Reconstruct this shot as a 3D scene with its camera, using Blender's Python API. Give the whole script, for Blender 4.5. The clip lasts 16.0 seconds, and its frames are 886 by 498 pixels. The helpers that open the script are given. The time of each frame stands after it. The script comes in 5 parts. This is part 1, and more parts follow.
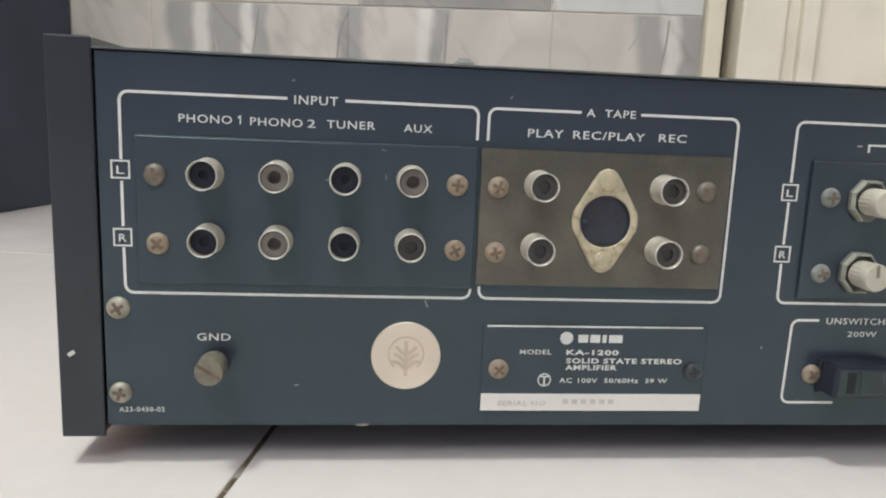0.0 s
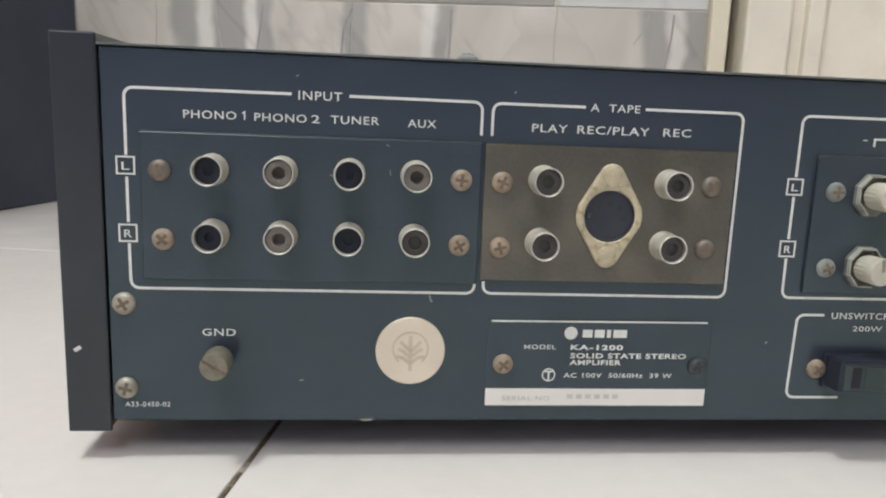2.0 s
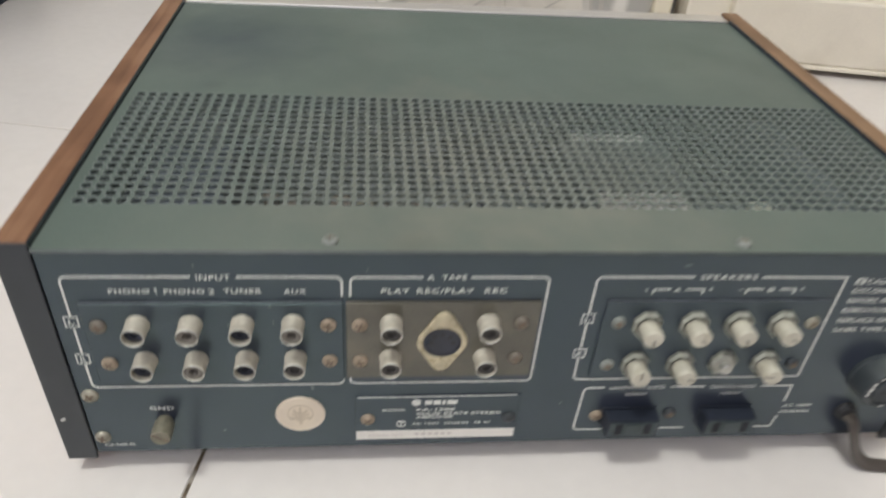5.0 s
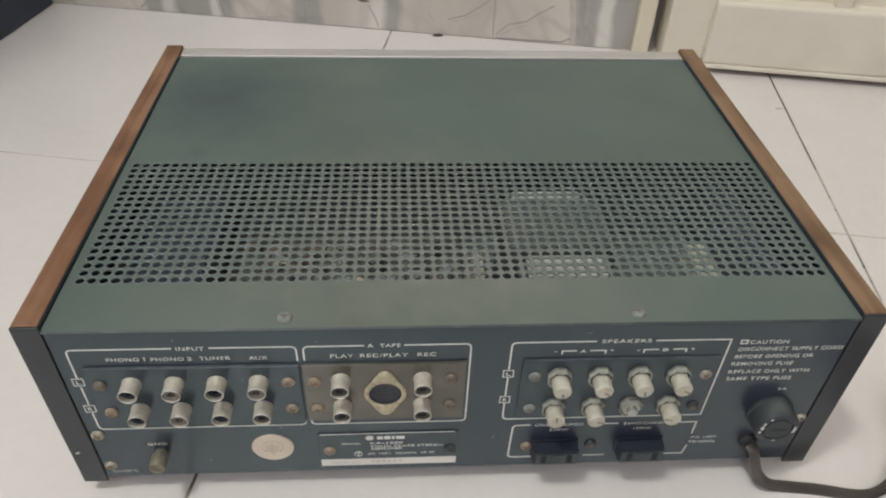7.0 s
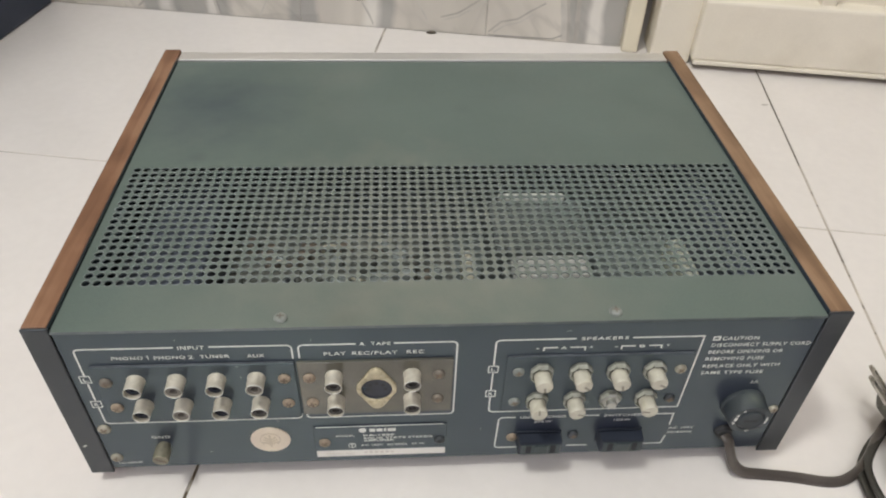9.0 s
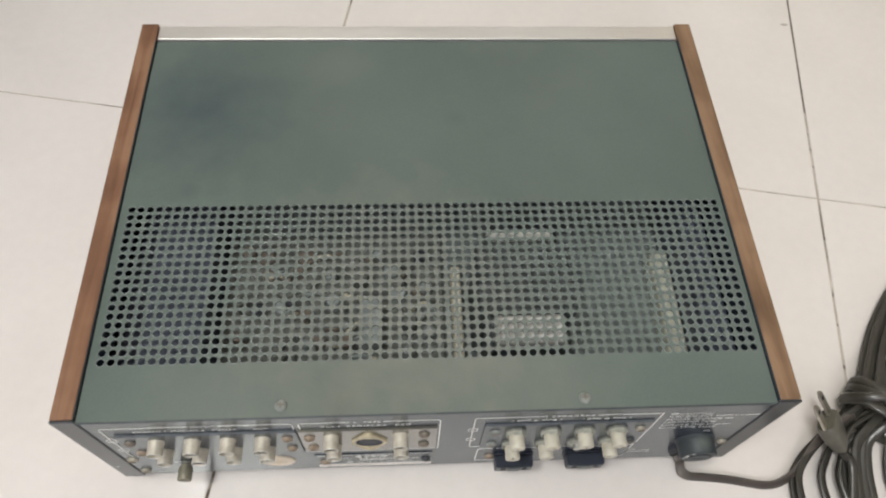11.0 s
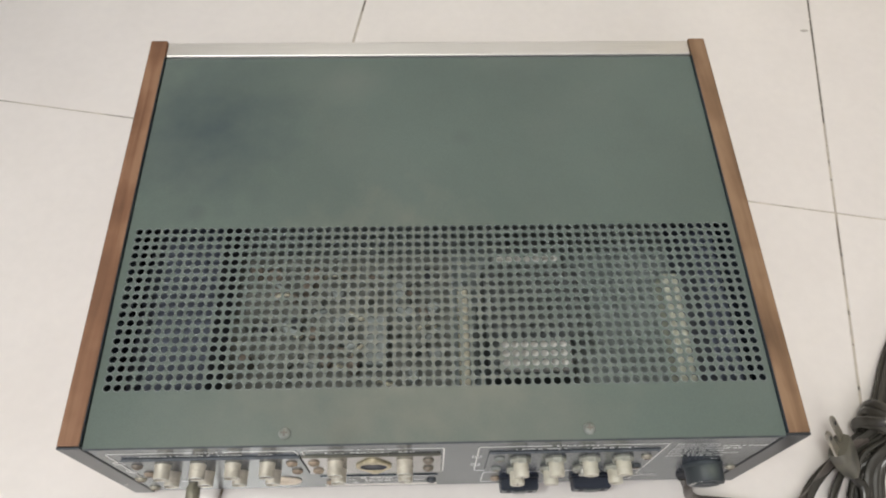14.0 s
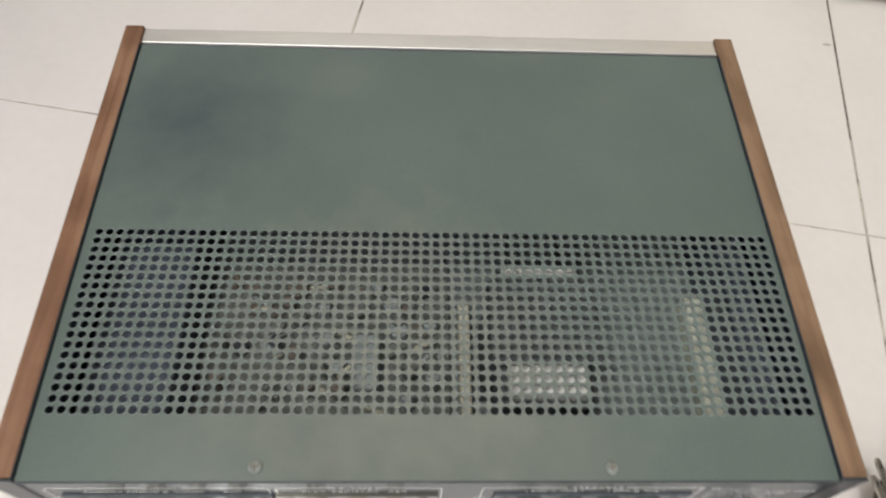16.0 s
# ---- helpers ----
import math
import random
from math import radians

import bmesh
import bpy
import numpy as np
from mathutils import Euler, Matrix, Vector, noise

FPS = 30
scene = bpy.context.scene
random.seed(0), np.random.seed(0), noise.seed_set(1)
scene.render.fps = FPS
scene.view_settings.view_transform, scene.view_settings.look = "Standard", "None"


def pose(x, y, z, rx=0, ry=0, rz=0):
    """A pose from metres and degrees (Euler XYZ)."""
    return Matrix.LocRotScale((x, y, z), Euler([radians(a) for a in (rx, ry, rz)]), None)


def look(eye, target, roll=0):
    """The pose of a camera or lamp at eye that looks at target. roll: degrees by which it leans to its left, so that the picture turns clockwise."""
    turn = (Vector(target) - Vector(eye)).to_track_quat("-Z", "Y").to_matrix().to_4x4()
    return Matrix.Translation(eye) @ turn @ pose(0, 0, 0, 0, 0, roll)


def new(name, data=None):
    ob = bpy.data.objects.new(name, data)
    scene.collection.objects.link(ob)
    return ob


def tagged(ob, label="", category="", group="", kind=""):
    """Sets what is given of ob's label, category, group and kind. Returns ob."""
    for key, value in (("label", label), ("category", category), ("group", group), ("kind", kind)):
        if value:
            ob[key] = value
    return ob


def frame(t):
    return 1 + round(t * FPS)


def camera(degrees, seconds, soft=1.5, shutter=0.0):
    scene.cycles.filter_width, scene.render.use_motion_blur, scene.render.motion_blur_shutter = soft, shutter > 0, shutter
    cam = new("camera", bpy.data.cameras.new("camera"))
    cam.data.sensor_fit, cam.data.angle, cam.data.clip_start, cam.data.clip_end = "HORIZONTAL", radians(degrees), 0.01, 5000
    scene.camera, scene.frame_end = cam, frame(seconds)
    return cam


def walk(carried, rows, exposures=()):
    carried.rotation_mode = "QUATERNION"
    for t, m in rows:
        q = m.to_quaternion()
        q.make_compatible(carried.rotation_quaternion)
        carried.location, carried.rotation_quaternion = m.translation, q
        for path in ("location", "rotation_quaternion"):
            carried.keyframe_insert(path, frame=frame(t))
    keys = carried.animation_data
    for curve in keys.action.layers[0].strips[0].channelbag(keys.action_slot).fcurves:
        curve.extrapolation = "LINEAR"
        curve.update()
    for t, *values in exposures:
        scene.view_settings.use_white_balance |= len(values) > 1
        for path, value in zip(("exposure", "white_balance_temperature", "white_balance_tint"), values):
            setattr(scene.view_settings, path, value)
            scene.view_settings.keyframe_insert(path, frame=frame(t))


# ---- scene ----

cam = camera(63.1, 16.0, soft=2.0, shutter=0.5)
PATH = [
    (0, (0.08177, -0.19431, 0.10083), (0.11240, 0.09981, 0.05028), 2.43),
    (0.5, (0.08165, -0.19409, 0.10092), (0.11185, 0.09970, 0.04819), 2.35),
    (1, (0.08149, -0.19430, 0.10042), (0.11191, 0.09966, 0.04885), 2.34),
    (1.5, (0.08224, -0.19468, 0.09942), (0.11098, 0.09978, 0.04976), 2.15),
    (2, (0.08187, -0.19455, 0.10057), (0.11063, 0.09947, 0.04841), 2.27),
    (2.5, (0.08274, -0.19480, 0.09927), (0.11113, 0.09934, 0.04759), 2.20),
    (3, (0.08265, -0.19496, 0.10027), (0.11143, 0.09890, 0.04718), 2.31),
    (3.5, (0.08662, -0.19187, 0.10476), (0.12220, 0.09639, 0.02966), 1.99),
    (3.7, (0.08628, -0.18633, 0.11304), (0.12970, 0.09452, 0.01694), 4.40),
    (4, (0.09480, -0.18382, 0.13119), (0.13716, 0.08734, 0.01005), 3.50),
    (4.2, (0.09968, -0.18837, 0.14683), (0.13408, 0.08103, 0.01938), 2.26),
    (4.5, (0.10465, -0.18771, 0.19120), (0.12691, 0.06916, 0.03781), 0.53),
    (4.7, (0.10663, -0.19437, 0.20746), (0.13139, 0.06061, 0.05134), 1.56),
    (5, (0.11842, -0.19482, 0.26140), (0.15009, 0.04543, 0.08454), 4.67),
    (5.2, (0.12452, -0.19420, 0.28875), (0.15588, 0.04119, 0.10543), 4.74),
    (7.3, (0.15328, -0.21188, 0.33372), (0.17144, 0.01776, 0.14154), 2.34),
    (7.5, (0.15356, -0.21716, 0.33724), (0.17208, 0.01297, 0.14567), 2.26),
    (8, (0.15704, -0.21901, 0.33914), (0.17539, 0.01248, 0.14920), 2.09),
    (8.5, (0.15731, -0.21891, 0.33926), (0.17505, 0.01227, 0.14889), 1.87),
    (8.7, (0.15669, -0.21840, 0.33914), (0.17526, 0.01211, 0.14804), 2.02),
    (10.8, (0.16399, -0.11890, 0.45339), (0.18218, 0.03738, 0.19796), 5.09),
    (11, (0.16626, -0.10595, 0.45534), (0.18237, 0.04457, 0.19633), 4.32),
    (11.5, (0.17389, -0.07958, 0.45828), (0.18973, 0.06439, 0.19556), 4.58),
    (12, (0.17194, -0.08284, 0.46215), (0.18542, 0.06268, 0.20015), 4.38),
    (12.5, (0.17217, -0.08428, 0.46316), (0.18324, 0.06193, 0.20143), 3.34),
    (13, (0.17380, -0.08586, 0.46459), (0.18278, 0.06086, 0.20307), 2.49),
    (13.5, (0.17371, -0.08648, 0.46433), (0.18193, 0.05968, 0.20247), 2.14),
    (14, (0.17424, -0.08720, 0.46370), (0.18208, 0.05865, 0.20166), 1.97),
    (14.5, (0.17487, -0.08708, 0.46460), (0.18171, 0.05902, 0.20268), 1.50),
    (15, (0.17662, -0.08842, 0.46434), (0.18300, 0.05772, 0.20242), 1.31),
    (15.5, (0.17698, -0.08840, 0.46024), (0.18409, 0.05758, 0.19825), 1.64),
    (16, (0.17013, -0.07301, 0.41767), (0.18197, 0.08358, 0.16205), 4.35),
]

EXPOSURES = [(0.0, 0.09, 6420, 10), (3.2, 0.09, 6420, 10), (4.0, -0.06, 6460, 10.5), (4.6, -0.04, 6500, 11), (5.2, -0.1, 6540, 11), (7.3, -0.32, 6560, 11), (7.5, -0.29, 6570, 11), (7.9, -0.05, 6590, 11), (11.0, -0.03, 6590, 12), (16.0, -0.02, 6570, 12)]
walk(cam, [(t, look(eye, target, roll)) for t, eye, target, roll in PATH], EXPOSURES)

# ---- light ----
world = bpy.data.worlds.new("world")
world.use_nodes = True
scene.world = world
world.node_tree.nodes["Background"].inputs[0].default_value = (0.8, 0.85, 0.9, 1)
world.node_tree.nodes["Background"].inputs[1].default_value = 0.05

def unseen_lamp(energy, radius, color, at):
    lamp = bpy.data.lights.new("unseen_lamp_light", "POINT")
    lamp.shadow_soft_size, lamp.energy, lamp.color = radius, energy, color
    new("unseen_lamp_light", lamp).location = at


# main overhead lamp, out of view; placed by the way the shadows fall
unseen_lamp(78.0, 0.14, (0.950, 0.978, 0.945), (-0.48, -0.42, 2.15))
# soft fill light added behind the camera to brighten the rear panel
unseen_lamp(54.0, 0.40, (0.960, 0.978, 0.945), (-0.35, -1.75, 2.15))

# ---- materials ----
def mat(name, color, rough=0.5, metal=0.0, var=0.08, scale=40.0, fine=0.0, fine_scale=900.0, bump=0.0,
        bump_scale=600.0, rough_var=0.0, spec=0.5, stain=None, stain_amt=0.0, stain_scale=12.0, stretch=(1, 1, 1), island=0.0, coat=0.0, coat_rough=0.1, spots=(), tint=(1, 1, 1)):
    """A procedural surface: two scales of tone, stains, roughness variation and fine relief, in object space (metres)."""
    m = bpy.data.materials.new(name)
    m.use_nodes = True
    nt = m.node_tree
    n, l = nt.nodes, nt.links
    b = n["Principled BSDF"]
    b.inputs["Metallic"].default_value = metal
    b.inputs["Roughness"].default_value = rough
    b.inputs["Specular IOR Level"].default_value = spec
    b.inputs["Coat Weight"].default_value = coat
    b.inputs["Specular Tint"].default_value = (*tint, 1)
    b.inputs["Coat Roughness"].default_value = coat_rough
    tc = n.new("ShaderNodeTexCoord")
    mp = n.new("ShaderNodeMapping")
    mp.inputs["Scale"].default_value = stretch
    l.new(tc.outputs["Object"], mp.inputs["Vector"])

    def tex(sc, detail=4.0):
        t = n.new("ShaderNodeTexNoise")
        t.inputs["Scale"].default_value = sc
        t.inputs["Detail"].default_value = detail
        l.new(mp.outputs["Vector"], t.inputs["Vector"])
        return t

    def ramp(src, lo, hi, a=0.3, z=0.7):
        r = n.new("ShaderNodeMapRange")
        r.inputs["From Min"].default_value, r.inputs["From Max"].default_value = a, z
        r.inputs["To Min"].default_value, r.inputs["To Max"].default_value = lo, hi
        l.new(src, r.inputs["Value"])
        return r.outputs["Result"]

    def mult(col, val):
        x = n.new("ShaderNodeVectorMath")
        x.operation = "SCALE"
        l.new(col, x.inputs[0])
        l.new(val, x.inputs["Scale"])
        return x.outputs[0]

    rgb = n.new("ShaderNodeRGB")
    rgb.outputs[0].default_value = (*color, 1)
    col = rgb.outputs[0]
    if var:
        col = mult(col, ramp(tex(scale).outputs["Fac"], 1 - var, 1 + var))
    if fine:
        col = mult(col, ramp(tex(fine_scale, 2).outputs["Fac"], 1 - fine, 1 + fine))
    if island:
        oi = n.new("ShaderNodeObjectInfo")
        col = mult(col, ramp(oi.outputs["Random"], 1 - island, 1 + island, 0, 1))
    if stain:
        mix = n.new("ShaderNodeMix")
        mix.data_type = "RGBA"
        l.new(ramp(tex(stain_scale, 6).outputs["Fac"], 0, stain_amt, 0.5, 0.72), mix.inputs["Factor"])
        l.new(col, mix.inputs["A"])
        mix.inputs["B"].default_value = (*stain, 1)
        col = mix.outputs["Result"]
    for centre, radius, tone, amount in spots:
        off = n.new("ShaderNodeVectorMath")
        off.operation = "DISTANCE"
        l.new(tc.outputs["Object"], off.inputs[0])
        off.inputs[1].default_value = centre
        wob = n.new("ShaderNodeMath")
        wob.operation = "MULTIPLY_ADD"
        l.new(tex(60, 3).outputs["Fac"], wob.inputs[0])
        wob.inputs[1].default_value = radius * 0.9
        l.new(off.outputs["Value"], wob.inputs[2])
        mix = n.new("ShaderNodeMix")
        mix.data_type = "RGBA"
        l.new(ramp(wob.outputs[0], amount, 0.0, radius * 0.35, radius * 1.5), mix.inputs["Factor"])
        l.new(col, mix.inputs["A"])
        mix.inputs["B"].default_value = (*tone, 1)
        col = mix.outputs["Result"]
    l.new(col, b.inputs["Base Color"])
    if rough_var:
        l.new(ramp(tex(scale * 1.7).outputs["Fac"], rough - rough_var, rough + rough_var), b.inputs["Roughness"])
    if bump:
        bm_ = n.new("ShaderNodeBump")
        bm_.inputs["Strength"].default_value = bump
        bm_.inputs["Distance"].default_value = 0.0006
        l.new(tex(bump_scale, 3).outputs["Fac"], bm_.inputs["Height"])
        l.new(bm_.outputs["Normal"], b.inputs["Normal"])
    return m


def wood_mat(name, dark, mid, light):
    """Walnut veneer with grain along y, dull with age."""
    m = bpy.data.materials.new(name)
    m.use_nodes = True
    n, l = m.node_tree.nodes, m.node_tree.links
    b = n["Principled BSDF"]
    tc, mp = n.new("ShaderNodeTexCoord"), n.new("ShaderNodeMapping")
    mp.inputs["Scale"].default_value = (120, 9, 60)
    l.new(tc.outputs["Object"], mp.inputs["Vector"])
    t = n.new("ShaderNodeTexNoise")
    t.inputs["Scale"].default_value, t.inputs["Detail"].default_value, t.inputs["Distortion"].default_value = 1.0, 7.0, 0.8
    l.new(mp.outputs["Vector"], t.inputs["Vector"])
    t2 = n.new("ShaderNodeTexNoise")
    t2.inputs["Scale"].default_value, t2.inputs["Detail"].default_value = 28.0, 3.0
    l.new(tc.outputs["Object"], t2.inputs["Vector"])
    add = n.new("ShaderNodeMath")
    add.operation = "MULTIPLY_ADD"
    l.new(t2.outputs["Fac"], add.inputs[0])
    add.inputs[1].default_value = 0.7
    l.new(t.outputs["Fac"], add.inputs[2])
    cr = n.new("ShaderNodeValToRGB")
    e = cr.color_ramp.elements
    e[0].position, e[0].color = 0.55, (*dark, 1)
    e[1].position, e[1].color = 1.12, (*light, 1)
    e.new(0.85).color = (*mid, 1)
    l.new(add.outputs[0], cr.inputs["Fac"])
    l.new(cr.outputs["Color"], b.inputs["Base Color"])
    b.inputs["Roughness"].default_value = 0.58
    b.inputs["Specular IOR Level"].default_value = 0.3
    bp = n.new("ShaderNodeBump")
    bp.inputs["Strength"].default_value, bp.inputs["Distance"].default_value = 0.2, 0.0003
    l.new(t.outputs["Fac"], bp.inputs["Height"])
    l.new(bp.outputs["Normal"], b.inputs["Normal"])
    return m


def stone_print(name, period, start, stops, white_from=None):
    """Glazed wall tile printed with split stones: soft-edged tones along the wall that repeat, clouds and thin dark veins."""
    m = bpy.data.materials.new(name)
    m.use_nodes = True
    n, l = m.node_tree.nodes, m.node_tree.links
    b = n["Principled BSDF"]
    tc = n.new("ShaderNodeTexCoord")

    def math_node(op, a, c=None, d=None):
        x = n.new("ShaderNodeMath")
        x.operation = op
        for k, v in enumerate((a, c, d)):
            if v is None:
                continue
            if isinstance(v, (int, float)):
                x.inputs[k].default_value = v
            else:
                l.new(v, x.inputs[k])
        return x.outputs[0]

    def noise_tex(scale, detail, stretch, dist=0.0, turn=(0, 0, 0), squash=(1, 1, 1)):
        mp = n.new("ShaderNodeMapping")
        mp.inputs["Scale"].default_value = stretch
        mp.inputs["Rotation"].default_value = turn
        l.new(tc.outputs["Object"], mp.inputs["Vector"])
        if squash != (1, 1, 1):
            m2 = n.new("ShaderNodeMapping")
            m2.inputs["Scale"].default_value = squash
            l.new(mp.outputs["Vector"], m2.inputs["Vector"])
            mp = m2
        t = n.new("ShaderNodeTexNoise")
        t.inputs["Scale"].default_value, t.inputs["Detail"].default_value, t.inputs["Distortion"].default_value = scale, detail, dist
        l.new(mp.outputs["Vector"], t.inputs["Vector"])
        return t.outputs["Fac"]

    sep = n.new("ShaderNodeSeparateXYZ")
    l.new(tc.outputs["Object"], sep.inputs[0])
    wob = noise_tex(16, 3, (1, 1, 0.8))
    x = math_node("MULTIPLY_ADD", wob, 0.030, sep.outputs["X"])
    u = math_node("FRACT", math_node("DIVIDE", math_node("SUBTRACT", x, (start + 15) / 1000), period / 1000))
    cr = n.new("ShaderNodeValToRGB")
    cr.color_ramp.interpolation = "LINEAR"
    e = cr.color_ramp.elements
    soft = 3.5 / period
    keys = []
    for k, (at, tone) in enumerate(stops):
        nxt = stops[k + 1][0] / period if k + 1 < len(stops) else 1.0
        keys += [(at / period + soft, tone), (nxt - soft, tone)]
    keys = keys[:30]
    e[0].position, e[0].color = max(0.0, keys[0][0]), (*keys[0][1], 1)
    e[1].position, e[1].color = min(1.0, keys[-1][0]), (*keys[-1][1], 1)
    for at, tone in keys[1:-1]:
        e.new(min(max(at, 0.0), 1.0)).color = (*tone, 1)
    l.new(u, cr.inputs["Fac"])

    def span(src, f0, f1, t0, t1):
        r = n.new("ShaderNodeMapRange")
        for key, v in zip(("From Min", "From Max", "To Min", "To Max"), (f0, f1, t0, t1)):
            r.inputs[key].default_value = v
        l.new(src, r.inputs["Value"])
        return r.outputs["Result"]

    cloud = span(noise_tex(11, 4, (1, 1, 0.6), 0.8), 0.3, 0.7, 0.88, 1.08)
    vein = math_node("ABSOLUTE", math_node("SUBTRACT", noise_tex(5.0, 5, (1, 1, 1), 0.2, (0, 0.7, 0), (1.6, 1, 0.45)), 0.5))
    fade = span(noise_tex(14, 2, (1, 1, 1)), 0.42, 0.62, 1.0, 0.70)
    veins = math_node("MAXIMUM", span(vein, 0.0, 0.020, 0.86, 1.0), fade)
    warp = n.new("ShaderNodeTexNoise")
    warp.inputs["Scale"].default_value, warp.inputs["Detail"].default_value = 9.0, 4.0
    l.new(tc.outputs["Object"], warp.inputs["Vector"])
    push = n.new("ShaderNodeVectorMath")
    push.operation = "MULTIPLY_ADD"
    l.new(warp.outputs["Color"], push.inputs[0])
    push.inputs[1].default_value = (0.05, 0.0, 0.05)
    l.new(tc.outputs["Object"], push.inputs[2])
    turn_node = n.new("ShaderNodeMapping")
    turn_node.inputs["Rotation"].default_value = (0, 0.55, 0)
    l.new(push.outputs[0], turn_node.inputs["Vector"])
    long_node = n.new("ShaderNodeMapping")
    long_node.inputs["Scale"].default_value = (15, 1, 6)
    l.new(turn_node.outputs["Vector"], long_node.inputs["Vector"])
    vor = n.new("ShaderNodeTexVoronoi")
    vor.feature = "DISTANCE_TO_EDGE"
    vor.inputs["Scale"].default_value = 1.0
    cell = n.new("ShaderNodeTexVoronoi")
    cell.inputs["Scale"].default_value = 1.0
    for v in (vor, cell):
        l.new(long_node.outputs["Vector"], v.inputs["Vector"])
    split = n.new("ShaderNodeSeparateColor")
    l.new(cell.outputs["Color"], split.inputs["Color"])
    slabs = span(split.outputs["Red"], 0, 1, 0.93, 1.04)
    outline = math_node("MAXIMUM", span(vor.outputs["Distance"], 0.0, 0.09, 0.90, 1.0), span(split.outputs["Green"], 0.3, 0.8, 0.86, 1.0))
    shade = math_node("MULTIPLY", math_node("MULTIPLY", cloud, veins), math_node("MULTIPLY", slabs, outline))
    col = cr.outputs["Color"]
    if white_from is not None:
        mix = n.new("ShaderNodeMix")
        mix.data_type = "RGBA"
        l.new(span(sep.outputs["X"], white_from / 1000, white_from / 1000 + 0.002, 0, 1), mix.inputs["Factor"])
        l.new(col, mix.inputs["A"])
        mix.inputs["B"].default_value = (0.70, 0.69, 0.66, 1)
        col = mix.outputs["Result"]
    sc = n.new("ShaderNodeVectorMath")
    sc.operation = "SCALE"
    l.new(col, sc.inputs[0])
    l.new(shade, sc.inputs["Scale"])
    l.new(sc.outputs[0], b.inputs["Base Color"])
    b.inputs["Roughness"].default_value = 0.35
    return m


M_FLOOR = mat("floor_tile_glaze", (0.74, 0.70, 0.665), 0.21, spec=0.5, var=0.03, scale=7, fine=0.015, fine_scale=120, rough_var=0.05,
              stain=(0.55, 0.50, 0.45), stain_amt=0.12, stain_scale=9, island=0.015)
M_GROUT = mat("grout", (0.47, 0.425, 0.36), 0.95, var=0.35, scale=45, stain=(0.07, 0.052, 0.038), stain_amt=1.0, stain_scale=17)
M_DIRT = mat("dirt", (0.07, 0.055, 0.04), 0.95, var=0.4, scale=200)
# dim and bluish so that the rear panel's reflections turn navy
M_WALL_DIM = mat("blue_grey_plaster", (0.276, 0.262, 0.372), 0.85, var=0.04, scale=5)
M_WALL = mat("plaster", (0.50, 0.48, 0.45), 0.85, var=0.04, scale=5, bump=0.1, bump_scale=250)
M_CEIL = mat("ceiling_paint", (0.62, 0.61, 0.60), 0.9, var=0.03, scale=4)
M_CREAM = mat("cream_paint", (0.78, 0.72, 0.605), 0.42, var=0.05, scale=14, fine=0.02, stain=(0.50, 0.43, 0.32), stain_amt=0.22, stain_scale=20)
M_CREAM_Y = mat("yellowed_paint", (0.73, 0.665, 0.52), 0.45, var=0.05, scale=14)
M_NAVY = mat("dark_cabinet_paint", (0.042, 0.052, 0.078), 0.5, spec=0.3, var=0.15, scale=20)
M_PANEL = mat("rear_panel_paint", (0.0342, 0.0398, 0.0590), 0.24, spec=0.70, tint=(0.62, 0.95, 0.85), coat=0.18, coat_rough=0.24, var=0.06, scale=35, fine=0.02, fine_scale=1400, rough_var=0.02,
              stain=(0.045, 0.058, 0.062), stain_amt=0.08, stain_scale=45)
# fixed soft patches: marks on the paint, and broad pale ones for its sheen
M_COVER = mat("cover_paint", (0.105, 0.1365, 0.1187), 0.47, spec=0.36, var=0.08, scale=12, fine=0.06, fine_scale=1500, rough_var=0.07,
              stain=(0.15, 0.170, 0.150), stain_amt=0.3, stain_scale=14, bump=0.12, bump_scale=2600,
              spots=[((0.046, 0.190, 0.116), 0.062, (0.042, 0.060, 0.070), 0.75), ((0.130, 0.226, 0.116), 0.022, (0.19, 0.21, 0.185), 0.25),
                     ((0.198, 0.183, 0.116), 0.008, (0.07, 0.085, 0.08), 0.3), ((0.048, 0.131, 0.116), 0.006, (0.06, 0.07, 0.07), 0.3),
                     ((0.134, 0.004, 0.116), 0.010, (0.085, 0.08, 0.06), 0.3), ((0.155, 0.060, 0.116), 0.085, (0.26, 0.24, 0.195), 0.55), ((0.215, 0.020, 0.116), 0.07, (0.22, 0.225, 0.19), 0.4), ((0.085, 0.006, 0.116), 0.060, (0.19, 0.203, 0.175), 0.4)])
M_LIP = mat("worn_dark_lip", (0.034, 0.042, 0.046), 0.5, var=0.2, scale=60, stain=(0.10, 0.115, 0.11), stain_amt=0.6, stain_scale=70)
# hole rims painted paler for the light their raised edges catch
M_LIT_RIM = mat("lit_hole_rim", (0.185, 0.21, 0.208), 0.4, var=0.2, scale=90)
M_WOOD = wood_mat("walnut_veneer", (0.105, 0.051, 0.028), (0.202, 0.102, 0.057), (0.262, 0.146, 0.086))
# right side panel, slightly yellower than the left
M_WOOD_PALE = wood_mat("yellower_walnut_veneer", (0.112, 0.066, 0.037), (0.208, 0.124, 0.071), (0.268, 0.168, 0.100))
M_EDGING = mat("dark_edging", (0.0230, 0.0250, 0.0290), 0.3, spec=0.7, tint=(0.80, 0.88, 0.93), coat=0.0, var=0.2, scale=40, stain=(0.046, 0.046, 0.046), stain_amt=0.4, stain_scale=60)
M_SILVER = mat("brushed_aluminium", (0.80, 0.78, 0.74), 0.38, metal=0.85, var=0.05, scale=30, stretch=(1, 60, 60), fine=0.05)
